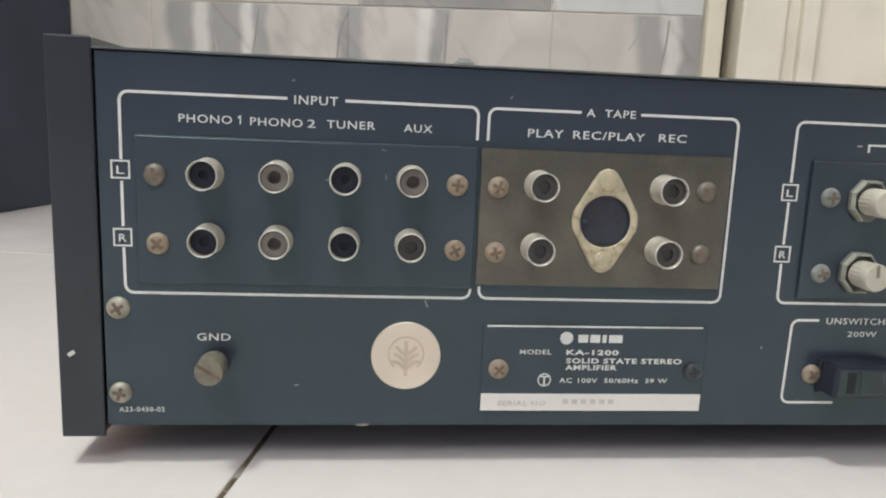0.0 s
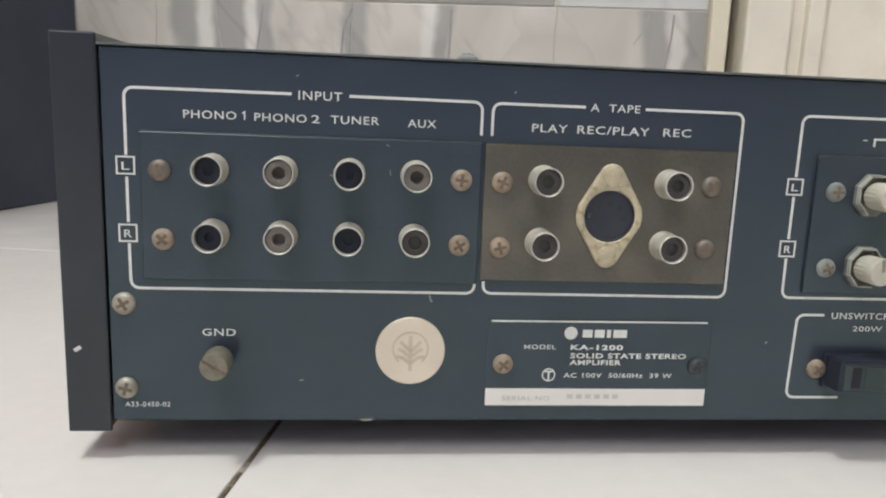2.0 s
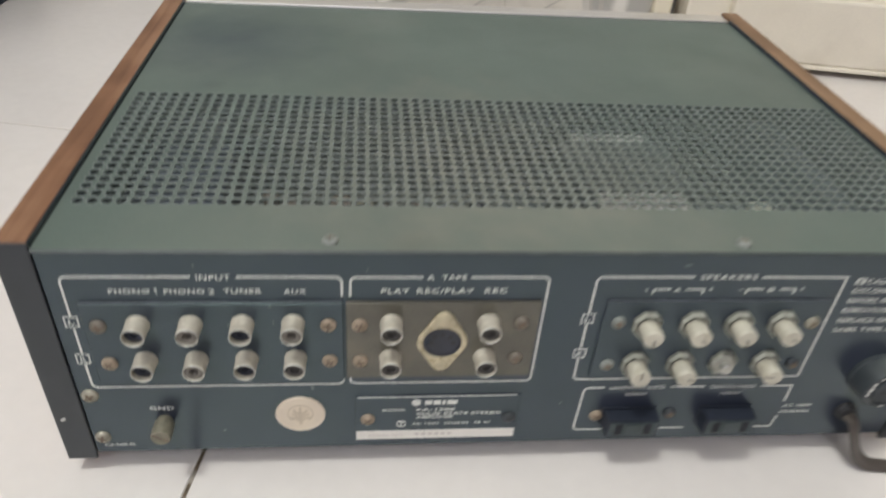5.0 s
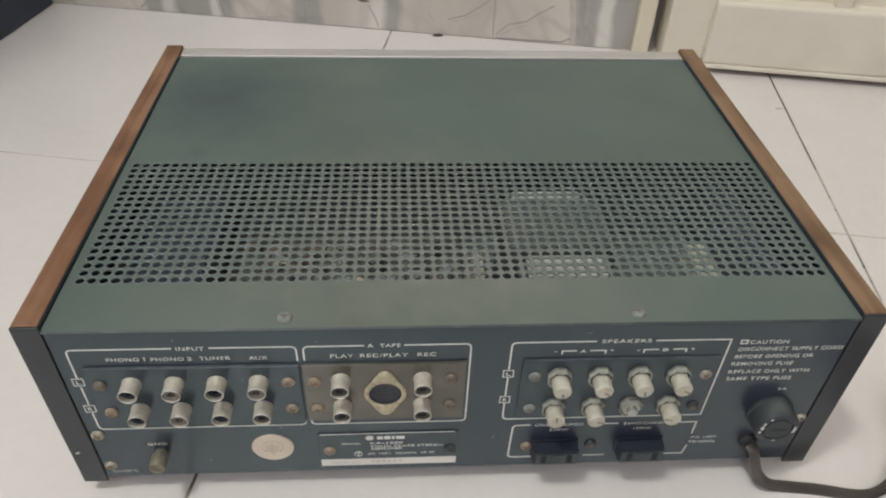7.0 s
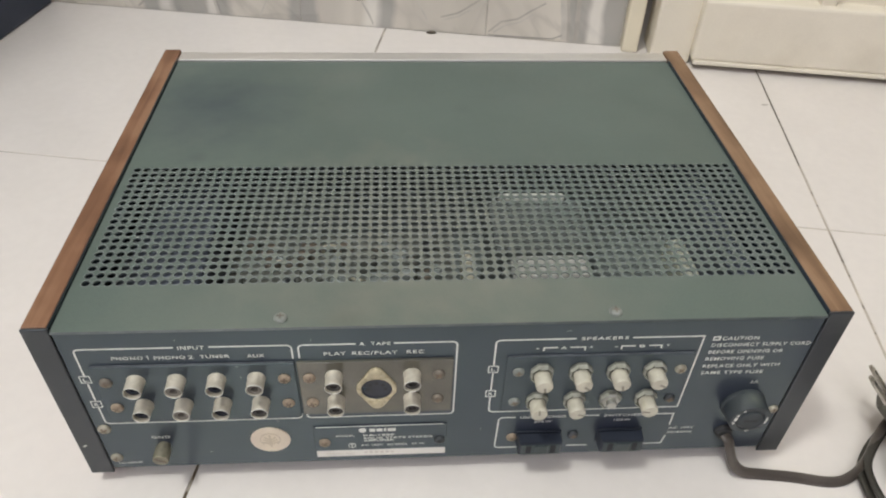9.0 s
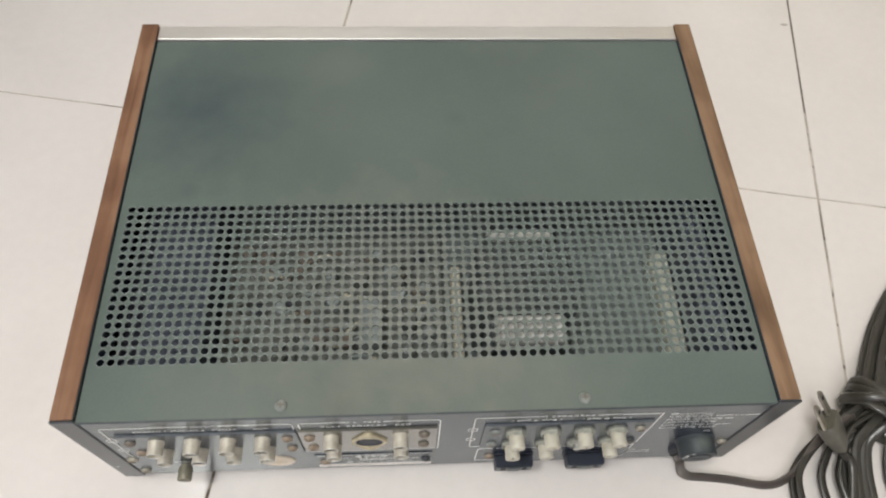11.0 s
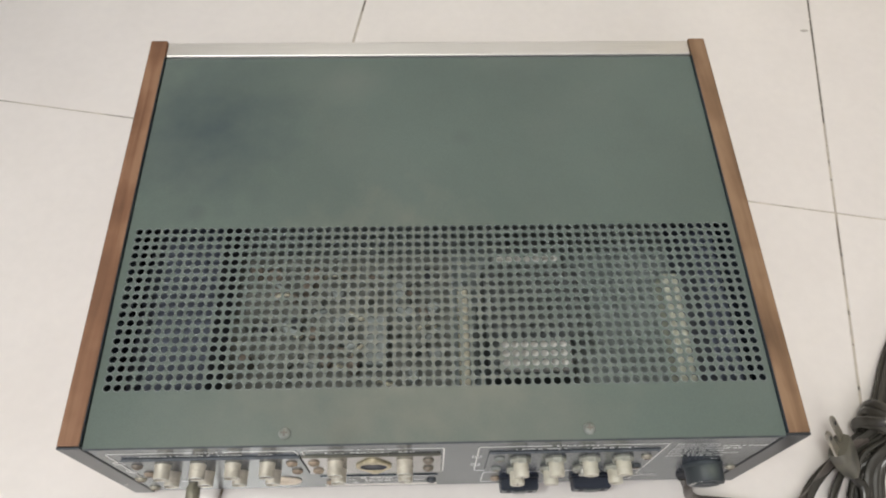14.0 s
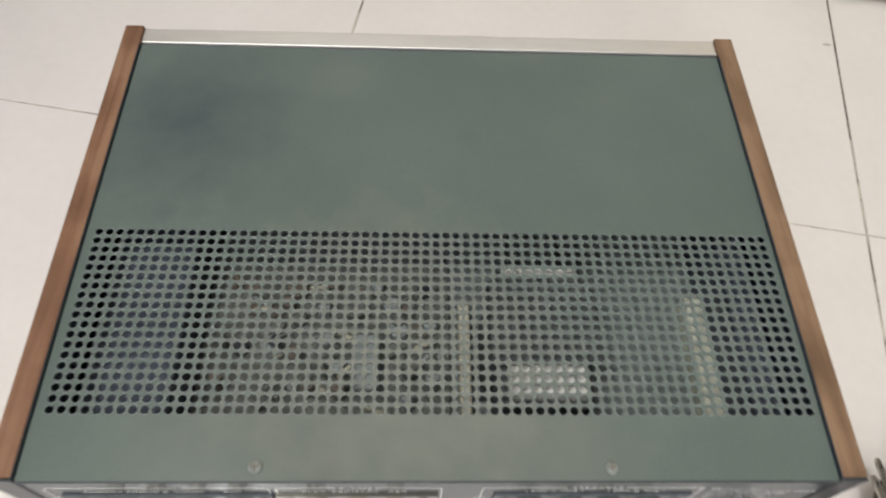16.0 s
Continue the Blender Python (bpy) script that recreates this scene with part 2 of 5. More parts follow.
M_BLACK = mat("black_plastic", (0.046, 0.050, 0.060), 0.33, var=0.15, scale=60, stain=(0.07, 0.07, 0.068), stain_amt=0.3, stain_scale=120)
M_RUBBER = mat("black_rubber", (0.03, 0.03, 0.032), 0.8, var=0.15, scale=60)
M_TAN = mat("phenolic_tan_plate", (0.076, 0.073, 0.060), 0.22, spec=0.5, tint=(1.0, 0.95, 0.75), coat=0.8, var=0.14, scale=50, fine=0.08, stain=(0.135, 0.120, 0.086), stain_amt=0.5, stain_scale=50)
M_PLATE = mat("dark_terminal_plate", (0.0340, 0.0396, 0.0580), 0.24, spec=0.70, tint=(0.62, 0.95, 0.85), coat=0.18, coat_rough=0.24, var=0.08, scale=50, fine=0.04, stain=(0.046, 0.056, 0.058), stain_amt=0.1, stain_scale=60)
M_NICKEL = mat("nickel_shell", (0.52, 0.485, 0.405), 0.52, metal=0.2, var=0.14, scale=300, stain=(0.32, 0.28, 0.21), stain_amt=0.55, stain_scale=260, rough_var=0.1)
M_BROWN_INS = mat("brown_insulator", (0.155, 0.14, 0.12), 0.55, var=0.2, scale=200)
M_GREY_INS = mat("grey_insulator", (0.055, 0.051, 0.048), 0.55, var=0.25, scale=250)
M_CHROME = mat("dull_plated_nut", (0.46, 0.46, 0.42), 0.36, metal=0.75, var=0.1, scale=200)
M_CORE = mat("socket_insulator", (0.030, 0.034, 0.046), 0.5, var=0.2, scale=200)
M_BLACK_INS = mat("black_insulator", (0.017, 0.021, 0.033), 0.5, spec=0.3, var=0.2, scale=200)
M_HOLE = mat("hole_dark", (0.030, 0.031, 0.034), 0.7, var=0.0)
M_SLOT = mat("outlet_slot_dark", (0.010, 0.012, 0.018), 0.8, var=0.0)
M_RECESS = mat("worn_recess", (0.15, 0.11, 0.075), 0.7, var=0.3, scale=500)
M_LIT_EDGE = mat("lit_plate_edge", (0.085, 0.094, 0.105), 0.55, var=0.3, scale=160)
M_GND = mat("tarnished_ground_screw", (0.23, 0.215, 0.16), 0.5, metal=0.3, var=0.3, scale=300, stain=(0.13, 0.12, 0.085), stain_amt=0.7, stain_scale=300)
M_COVER_SCREW = mat("grey_steel_screw", (0.22, 0.235, 0.215), 0.6, metal=0.0, spec=0.3, var=0.3, scale=350)
M_RUST = mat("rusty_screw", (0.31, 0.245, 0.178), 0.55, metal=0.15, var=0.3, scale=350, stain=(0.40, 0.33, 0.245), stain_amt=0.7, stain_scale=500, bump=0.4, bump_scale=1500)
M_ZINC = mat("zinc_screw", (0.35, 0.33, 0.265), 0.5, metal=0.4, var=0.25, scale=350, stain=(0.25, 0.205, 0.14), stain_amt=0.6, stain_scale=420, bump=0.2, bump_scale=1500)
M_DULL = mat("blackened_screw", (0.165, 0.145, 0.118), 0.5, metal=0.3, var=0.3, scale=350, stain=(0.25, 0.21, 0.16), stain_amt=0.5, stain_scale=500)
M_BLACKENED = mat("dark_oxidised_screw", (0.060, 0.068, 0.072), 0.45, metal=0.3, var=0.3, scale=350)
M_RIM = mat("bright_rim", (0.66, 0.65, 0.595), 0.38, metal=0.3, var=0.25, scale=300, stain=(0.42, 0.39, 0.31), stain_amt=0.7, stain_scale=240)
M_BRASS = mat("tarnished_flange", (0.54, 0.48, 0.33), 0.55, metal=0.2, var=0.22, scale=220, stain=(0.25, 0.195, 0.10), stain_amt=0.85, stain_scale=420, bump=0.5, bump_scale=900)
M_IVORY = mat("ivory_plastic", (0.53, 0.505, 0.415), 0.45, var=0.12, scale=150, stain=(0.34, 0.30, 0.21), stain_amt=0.5, stain_scale=200)
M_POST = mat("grey_terminal_base", (0.14, 0.142, 0.122), 0.5, var=0.25, scale=200)
M_COLLAR = mat("pale_terminal_cup", (0.345, 0.348, 0.295), 0.4, metal=0.0, var=0.25, scale=220, stain=(0.22, 0.20, 0.15), stain_amt=0.5, stain_scale=260)
M_NUT = mat("brown_terminal_base", (0.22, 0.20, 0.155), 0.5, var=0.25, scale=200)
M_INK = mat("white_ink", (0.72, 0.72, 0.68), 0.3, spec=0.5, coat=0.8, var=0.05, scale=300, stain=(0.45, 0.45, 0.42), stain_amt=0.4, stain_scale=350)
M_FUSE = mat("worn_black_bakelite", (0.034, 0.042, 0.048), 0.5, spec=0.35, var=0.2, scale=60, stain=(0.08, 0.09, 0.085), stain_amt=0.3, stain_scale=75, spots=[((0.329, -0.005, 0.0652), 0.006, (0.15, 0.17, 0.145), 0.8), ((0.322, -0.0085, 0.050), 0.004, (0.12, 0.13, 0.12), 0.6)])
M_OUTLET = mat("outlet_plastic", (0.022, 0.027, 0.040), 0.45, spec=0.35, var=0.15, scale=80)
M_SCUFF = mat("pale_scuff", (0.20, 0.215, 0.21), 0.7, var=0.4, scale=400)
M_GREY = mat("dusty_black_plastic", (0.030, 0.037, 0.043), 0.35, spec=0.5, tint=(0.7, 1.0, 0.9), coat=0.15, coat_rough=0.25, var=0.2, scale=120, stain=(0.045, 0.055, 0.052), stain_amt=0.4, stain_scale=160)
M_WGROUT = mat("wall_joint", (0.50, 0.475, 0.43), 0.9, var=0.15, scale=40)
M_CHIP = mat("chipped_glaze", (0.20, 0.18, 0.14), 0.9, var=0.3, scale=150)
M_FLAKE = mat("pale_dirt", (0.42, 0.39, 0.35), 0.9, var=0.3, scale=150)
M_LABEL = mat("paper_label", (0.80, 0.77, 0.71), 0.7, var=0.03, scale=80)
M_FAINT = mat("faded_print", (0.58, 0.54, 0.50), 0.7, var=0.1, scale=300)
M_BADGE = mat("cream_badge", (0.78, 0.68, 0.54), 0.45, var=0.05, scale=60)
M_BADGE_INK = mat("badge_print", (0.62, 0.53, 0.40), 0.5, var=0.12, scale=150)
M_CORD = mat("cord_rubber", (0.044, 0.041, 0.034), 0.26, var=0.2, scale=40, fine=0.08)
M_LEAD = mat("brown_black_cord_rubber", (0.072, 0.060, 0.051), 0.34, var=0.2, scale=40, fine=0.08)
M_PRONG = mat("plated_prong", (0.50, 0.47, 0.40), 0.35, metal=0.85, var=0.2, scale=250)
M_PLUG = mat("plug_rubber", (0.125, 0.118, 0.092), 0.42, var=0.25, scale=60, stain=(0.05, 0.05, 0.044), stain_amt=0.7, stain_scale=70)
M_STEEL = mat("chassis_steel", (0.235, 0.272, 0.262), 0.6, metal=0.0, var=0.15, scale=30)
M_IRON = mat("dark_iron", (0.108, 0.124, 0.119), 0.6, var=0.2, scale=40)
M_FILLER = mat("dark_navy_filler", (0.078, 0.092, 0.124), 0.6, var=0.15, scale=40)
M_PCB = mat("circuit_board", (0.190, 0.200, 0.178), 0.6, var=0.35, scale=60)
M_PAPER = mat("white_sleeve", (0.70, 0.70, 0.655), 0.65, var=0.05, scale=60)
M_CREAM_IN = mat("cream_card", (0.82, 0.78, 0.62), 0.7, var=0.08, scale=60)
M_STRAP = mat("grey_white_strap", (0.70, 0.71, 0.65), 0.6, var=0.1, scale=70)
M_SINK = mat("yellowed_anodised_fin", (0.84, 0.85, 0.70), 0.6, var=0.15, scale=70)
M_CAP = mat("capacitor_sleeve", (0.42, 0.47, 0.46), 0.45, var=0.2, scale=80)
M_RED = mat("brown_part", (0.24, 0.20, 0.16), 0.5, var=0.3, scale=120)

# ---- builders ----
MM = 0.001


def V(x, y, z):
    return Vector((x * MM, y * MM, z * MM))


def part(name, bm, material, parent=None, label="", smooth=False):
    me = bpy.data.meshes.new(name)
    bmesh.ops.recalc_face_normals(bm, faces=bm.faces)
    bm.to_mesh(me)
    bm.free()
    for mt in material if isinstance(material, (list, tuple)) else [material]:
        me.materials.append(mt)
    if smooth:
        for p in me.polygons:
            p.use_smooth = True
        me.set_sharp_from_angle(angle=radians(35))
    ob = new(name, me)
    ob.parent = parent
    return tagged(ob, label)


def box(bm, x0, x1, y0, y1, z0, z1, bevel=0.0, seg=1, mi=0):
    """A block between two corners, in mm."""
    vs = [bm.verts.new(V(x, y, z)) for x in (x0, x1) for y in (y0, y1) for z in (z0, z1)]
    fs = [bm.faces.new([vs[i] for i in q]) for q in ((0, 1, 3, 2), (4, 6, 7, 5), (0, 4, 5, 1), (2, 3, 7, 6), (0, 2, 6, 4), (1, 5, 7, 3))]
    for f in fs:
        f.material_index = mi
    if bevel:
        edges = list({e for f in fs for e in f.edges})
        res = bmesh.ops.bevel(bm, geom=edges, offset=bevel * MM, segments=seg, affect="EDGES", profile=0.5)
        for f in res["faces"]:
            f.material_index = mi
    return bm


def lathe(bm, origin, profile, segs=24, axis="-y", mi=0, ridges=0, ridge=0.0):
    """Turns (radius, height) pairs, in mm, round an axis that starts at origin."""
    rot = {"-y": Matrix(((1, 0, 0), (0, 0, -1), (0, 1, 0))), "z": Matrix.Identity(3)}[axis]
    o = V(*origin)
    rings = []
    for r, h in profile:
        ring = []
        for k in range(segs):
            a = 2 * math.pi * k / segs
            rr = r + (ridge if ridges and (k % 2) else 0.0) * (1 if r > 0.5 else 0)
            ring.append(bm.verts.new(o + rot @ V(rr * math.cos(a), rr * math.sin(a), h)))
        rings.append(ring)
    for a, b in zip(rings, rings[1:]):
        for k in range(segs):
            f = bm.faces.new((a[k], a[(k + 1) % segs], b[(k + 1) % segs], b[k]))
            f.material_index = mi
    for ring, (r, h) in ((rings[0], profile[0]), (rings[-1], profile[-1])):
        f = bm.faces.new(ring)
        f.material_index = mi
    return bm


def stroke(bm, pts, width, y0=-0.25, thick=0.12, closed=False):
    """A flat printed line through (x, z) points on the rear panel, in mm."""
    pts = [Vector(p) for p in pts]
    n = len(pts)
    left, right = [], []
    for i, p in enumerate(pts):
        a = pts[i - 1] if (i or closed) else None
        b = pts[(i + 1) % n] if (i + 1 < n or closed) else None
        d1 = (p - a).normalized() if a is not None else (b - p).normalized()
        d2 = (b - p).normalized() if b is not None else d1
        d = (d1 + d2)
        d = d.normalized() if d.length > 1e-6 else d1
        nrm = Vector((-d.y, d.x))
        s = width / 2 / max(0.5, abs(nrm.dot(Vector((-d1.y, d1.x)))))
        left.append(p + nrm * s)
        right.append(p - nrm * s)
    m = n if closed else n - 1
    def ring(y):
        return ([bm.verts.new(V(q.x, y, q.y)) for q in left], [bm.verts.new(V(q.x, y, q.y)) for q in right])
    l0, r0 = ring(y0)
    l1, r1 = ring(y0 + thick)
    for i in range(m):
        j = (i + 1) % n
        bm.faces.new((l0[i], l0[j], r0[j], r0[i]))
        bm.faces.new((l0[i], l1[i], l1[j], l0[j]))
        bm.faces.new((r0[j], r1[j], r1[i], r0[i]))
    return bm


def arc(cx, cz, r, a0, a1, n=5):
    return [(cx + r * math.cos(radians(a0 + (a1 - a0) * k / n)), cz + r * math.sin(radians(a0 + (a1 - a0) * k / n))) for k in range(n + 1)]


def disc_pts(cx, cz, r, n=24):
    return [(cx + r * math.cos(2 * math.pi * k / n), cz + r * math.sin(2 * math.pi * k / n)) for k in range(n)]


def lettering(body, cx, cz, width, cap, parent, y=-0.25, material=None, weight=0.006):
    """Raised print with the built-in font, fitted to its width and capital height, in mm."""
    cu = bpy.data.curves.new("lettering", "FONT")
    cu.body = body
    cu.align_x, cu.align_y = "LEFT", "BOTTOM_BASELINE"
    cu.resolution_u = 3
    cu.offset = weight
    cu.space_character = 1.12
    cu.extrude = 0.01
    tmp = bpy.data.objects.new("lettering", cu)
    scene.collection.objects.link(tmp)
    bpy.context.view_layer.update()
    me = bpy.data.meshes.new_from_object(tmp.evaluated_get(bpy.context.evaluated_depsgraph_get()))
    bpy.data.objects.remove(tmp)
    n = len(me.vertices)
    co = np.zeros(n * 3)
    me.vertices.foreach_get("co", co)
    co = co.reshape(-1, 3)
    x0, x1 = co[:, 0].min(), co[:, 0].max()
    z0, z1 = 0.0, 0.78
    out = np.zeros_like(co)
    out[:, 0] = (cx - width / 2 + (co[:, 0] - x0) / (x1 - x0) * width) * MM
    out[:, 1] = (y - co[:, 2] * 4) * MM
    out[:, 2] = (cz - cap / 2 + (co[:, 1] - z0) / (z1 - z0) * cap) * MM
    me.vertices.foreach_set("co", out.ravel())
    me.materials.clear()
    me.materials.append(material or M_INK)
    ob = new("lettering", me)
    ob.parent = parent
    return ob


def sweep(bm, pts, width, height, segs=10, sub=6, flat_up=None, mi=0):
    """A cord of oval section through (x, y, z) points in mm, smoothed by Catmull-Rom."""
    P = [Vector(p) for p in pts]
    P = [P[0] * 2 - P[1]] + P + [P[-1] * 2 - P[-2]]
    path = []
    for i in range(1, len(P) - 2):
        for k in range(sub):
            t = k / sub
            path.append(0.5 * ((2 * P[i]) + (P[i + 1] - P[i - 1]) * t + (2 * P[i - 1] - 5 * P[i] + 4 * P[i + 1] - P[i + 2]) * t * t
                               + (3 * P[i] - P[i - 1] - 3 * P[i + 1] + P[i + 2]) * t ** 3))
    path.append(P[-2])
    rings, side = [], None
    for i, p in enumerate(path):
        d = (path[min(i + 1, len(path) - 1)] - path[max(i - 1, 0)]).normalized()
        if side is None:
            ref = Vector(flat_up or (0, 0, 1))
            side = d.cross(ref)
            side = side.normalized() if side.length > 0.05 else Vector((1, 0, 0))
        side = (side - d * side.dot(d)).normalized()
        up = side.cross(d).normalized()
        ring = []
        for k in range(segs):
            a = 2 * math.pi * k / segs
            q = p + side * (math.cos(a) * width / 2) + up * (math.sin(a) * height / 2)
            ring.append(bm.verts.new(q * MM))
        rings.append(ring)
    for a, b in zip(rings, rings[1:]):
        for k in range(segs):
            f = bm.faces.new((a[k], a[(k + 1) % segs], b[(k + 1) % segs], b[k]))
            f.material_index = mi
    bm.faces.new(rings[0])
    bm.faces.new(rings[-1])
    return bm


def rotated(ob, x, y, deg):
    ob.matrix_world = pose(x * MM, y * MM, FLOOR_Z * MM, 0, 0, deg)
    return ob


# ---- setting ----
FLOOR_Z = 4.5            # top of the tiles, mm
GRID = -10.1            # turn of tiles and walls against the amplifier, degrees
ORIGIN = (486.5, 195.5)  # a crossing of tile joints
bm = bmesh.new()
box(bm, -2790, 1890, -2540, 810, -40, -0.6)
floor = part("floor", bm, M_GROUT)
tagged(floor, "off-white glazed square floor tiles with dirty dark joints", "floor", kind="structure")
rotated(floor, *ORIGIN, GRID)

# back wall, in its own frame: u along the wall, v into it
WALL = (194.6, 550.0)
bm = bmesh.new()
box(bm, -2300, 210.6, -1.1, 130, -30, 2600)
wall_n = part("wall_north", bm, M_WGROUT)
tagged(wall_n, "wall of grey-veined stone-print tiles with thin joints", "wall", kind="structure")
rotated(wall_n, *WALL, GRID)


def plain_wall(name, x0, x1, y0, y1, z0=-30, z1=2600, material=None, label="plain light plastered wall"):
    bm = bmesh.new()
    box(bm, x0, x1, y0, y1, z0, z1)
    ob = part(name, bm, material or M_WALL)
    tagged(ob, label, "wall", kind="structure")
    return rotated(ob, *WALL, GRID)


plain_wall("wall_west", -2440, -2300, -2700, 130)
plain_wall("wall_east", 2100, 2340, -2700, 490)
# unseen wall behind the camera, its colour invented to tint reflections
plain_wall("wall_south", -2420, 2220, -2820, -2700, material=M_WALL_DIM, label="unseen wall behind the camera, toned blue-grey to tint reflections")
plain_wall("wall_north_beyond_door", 211, 2100, 420, 490, label="plain plastered wall behind the slatted door")
bm = bmesh.new()
box(bm, -2420, 2220, -2820, 500, 2600, 2700)
ceil = part("ceiling", bm, M_CEIL)
tagged(ceil, "plain pale grey painted ceiling", "ceiling", kind="structure")
rotated(ceil, *WALL, GRID)

# cream casing and slatted door beside the tiled wall
bm = bmesh.new()
box(bm, 211, 228, -14, 60, 0, 2100, 2.0, 2)
casing = part("trim", bm, M_CREAM_Y)
tagged(casing, "yellowed cream painted door casing at the wall's edge", "door frame", kind="structure")
rotated(casing, *WALL, GRID)

DOOR = (472.0, 461.5)
door = new("door_1")
tagged(door, "cream painted slatted door with a deep bottom rail", "door", kind="structure")
rotated(door, *DOOR, GRID)


def door_part(name, x0, x1, y0, y1, z0, z1, bevel=1.5, material=None):
    bm = bmesh.new()
    box(bm, x0, x1, y0, y1, z0, z1, bevel, 2)
    return part(name, bm, material or M_CREAM, door)


door_part("post", -50, -9, 8, 60, 0, 2100, 2.5)
door_part("panel", -9, 4, 15, 22, 10, 2050, 0.0)
door_part("bottom_rail", -10, 640, -4, 26, 10, 73, 3.0)
door_part("rail_lip", -8, 640, -5.5, 24, 6.0, 10.5, 1.5)
for k in range(7):
    x = 4 + 96 * k
    door_part("slat", x, x + 15, 5, 24, 68, 2050, 1.4)
    door_part("panel", x + 15, x + 96, 15.5, 23.5, 73, 2050, 0.0)
door_part("top_rail", -10, 640, -4, 26, 2050, 2095, 3.0)

# dark cabinet against the wall
bm = bmesh.new()
box(bm, -660, -434, -460, -3, 0, 980, 3.0, 2)
cab = part("dark_cabinet", bm, M_NAVY)
tagged(cab, "dark navy upright cabinet standing on the tiles against the wall", "cabinet")
rotated(cab, *WALL, GRID)

# ---- amplifier ----
amp = new("amplifier")
tagged(amp, "vintage stereo amplifier, walnut sides, green-grey perforated cover, on tiled floor", "amplifier")

for x0, x1, lab in ((0, 10.6, "reddish walnut side panel"), (349.4, 360, "slightly yellower walnut side panel")):
    bm = bmesh.new()
    box(bm, x0, x1, 0.8, 261, 13, 119.4, 0.7, 2)
    part("side_panel", bm, M_WOOD_PALE if x0 else M_WOOD, amp, lab)
    bm = bmesh.new()
    box(bm, x0 - (0.8 if x0 else 0), x1 + (0 if x0 else 0.8), -0.6, 0.79, 13, 119.3, 0.5, 2)
    part("rear_edging", bm, M_EDGING, amp, "dark painted rear end of a side panel")
    # dark strip stands in for the shade between side panel and cover
    bm = bmesh.new()
    a, b = (10.62, 10.85) if x0 == 0 else (349.15, 349.38)
    box(bm, a, b, 0.85, 247.2, 15, 119.1)
    part("gap_strip", bm, M_PANEL, amp)

bm = bmesh.new()
stroke(bm, [(2.6, 36.2), (4.3, 37.3)], 1.1, -0.72, 0.1)
part("paint_chip", bm, M_INK, amp)

bm = bmesh.new()
box(bm, 12.0, 348.0, 0.0, 1.4, 16.6, 115.8)
rear = part("rear_panel", bm, M_PANEL, amp, "dark navy painted steel rear panel")
bm = bmesh.new()
box(bm, 12.4, 347.6, 1.6, 247, 15.5, 17)
part("bottom_plate", bm, M_PANEL, amp)
bm = bmesh.new()
lathe(bm, (81, 4, 15.4), [(3.0, 0), (3.2, 0.6), (3.0, 1.4)], 12, "z")
part("screw", bm, M_NICKEL, amp)
for x, y in ((40, 62), (320, 62), (40, 225), (320, 225)):
    bm = bmesh.new()
    lathe(bm, (x, y, FLOOR_Z), [(8.0, 0), (9.0, 0.8), (10.0, 10.5), (10.0, 11.0)], 24, "z")
    part("foot", bm, M_RUBBER, amp, smooth=True)

# perforated cover
COLS, ROWS, PITCH, HX, HY, HR = 67, 19, 4.958, 17.1, 29.7, 1.95


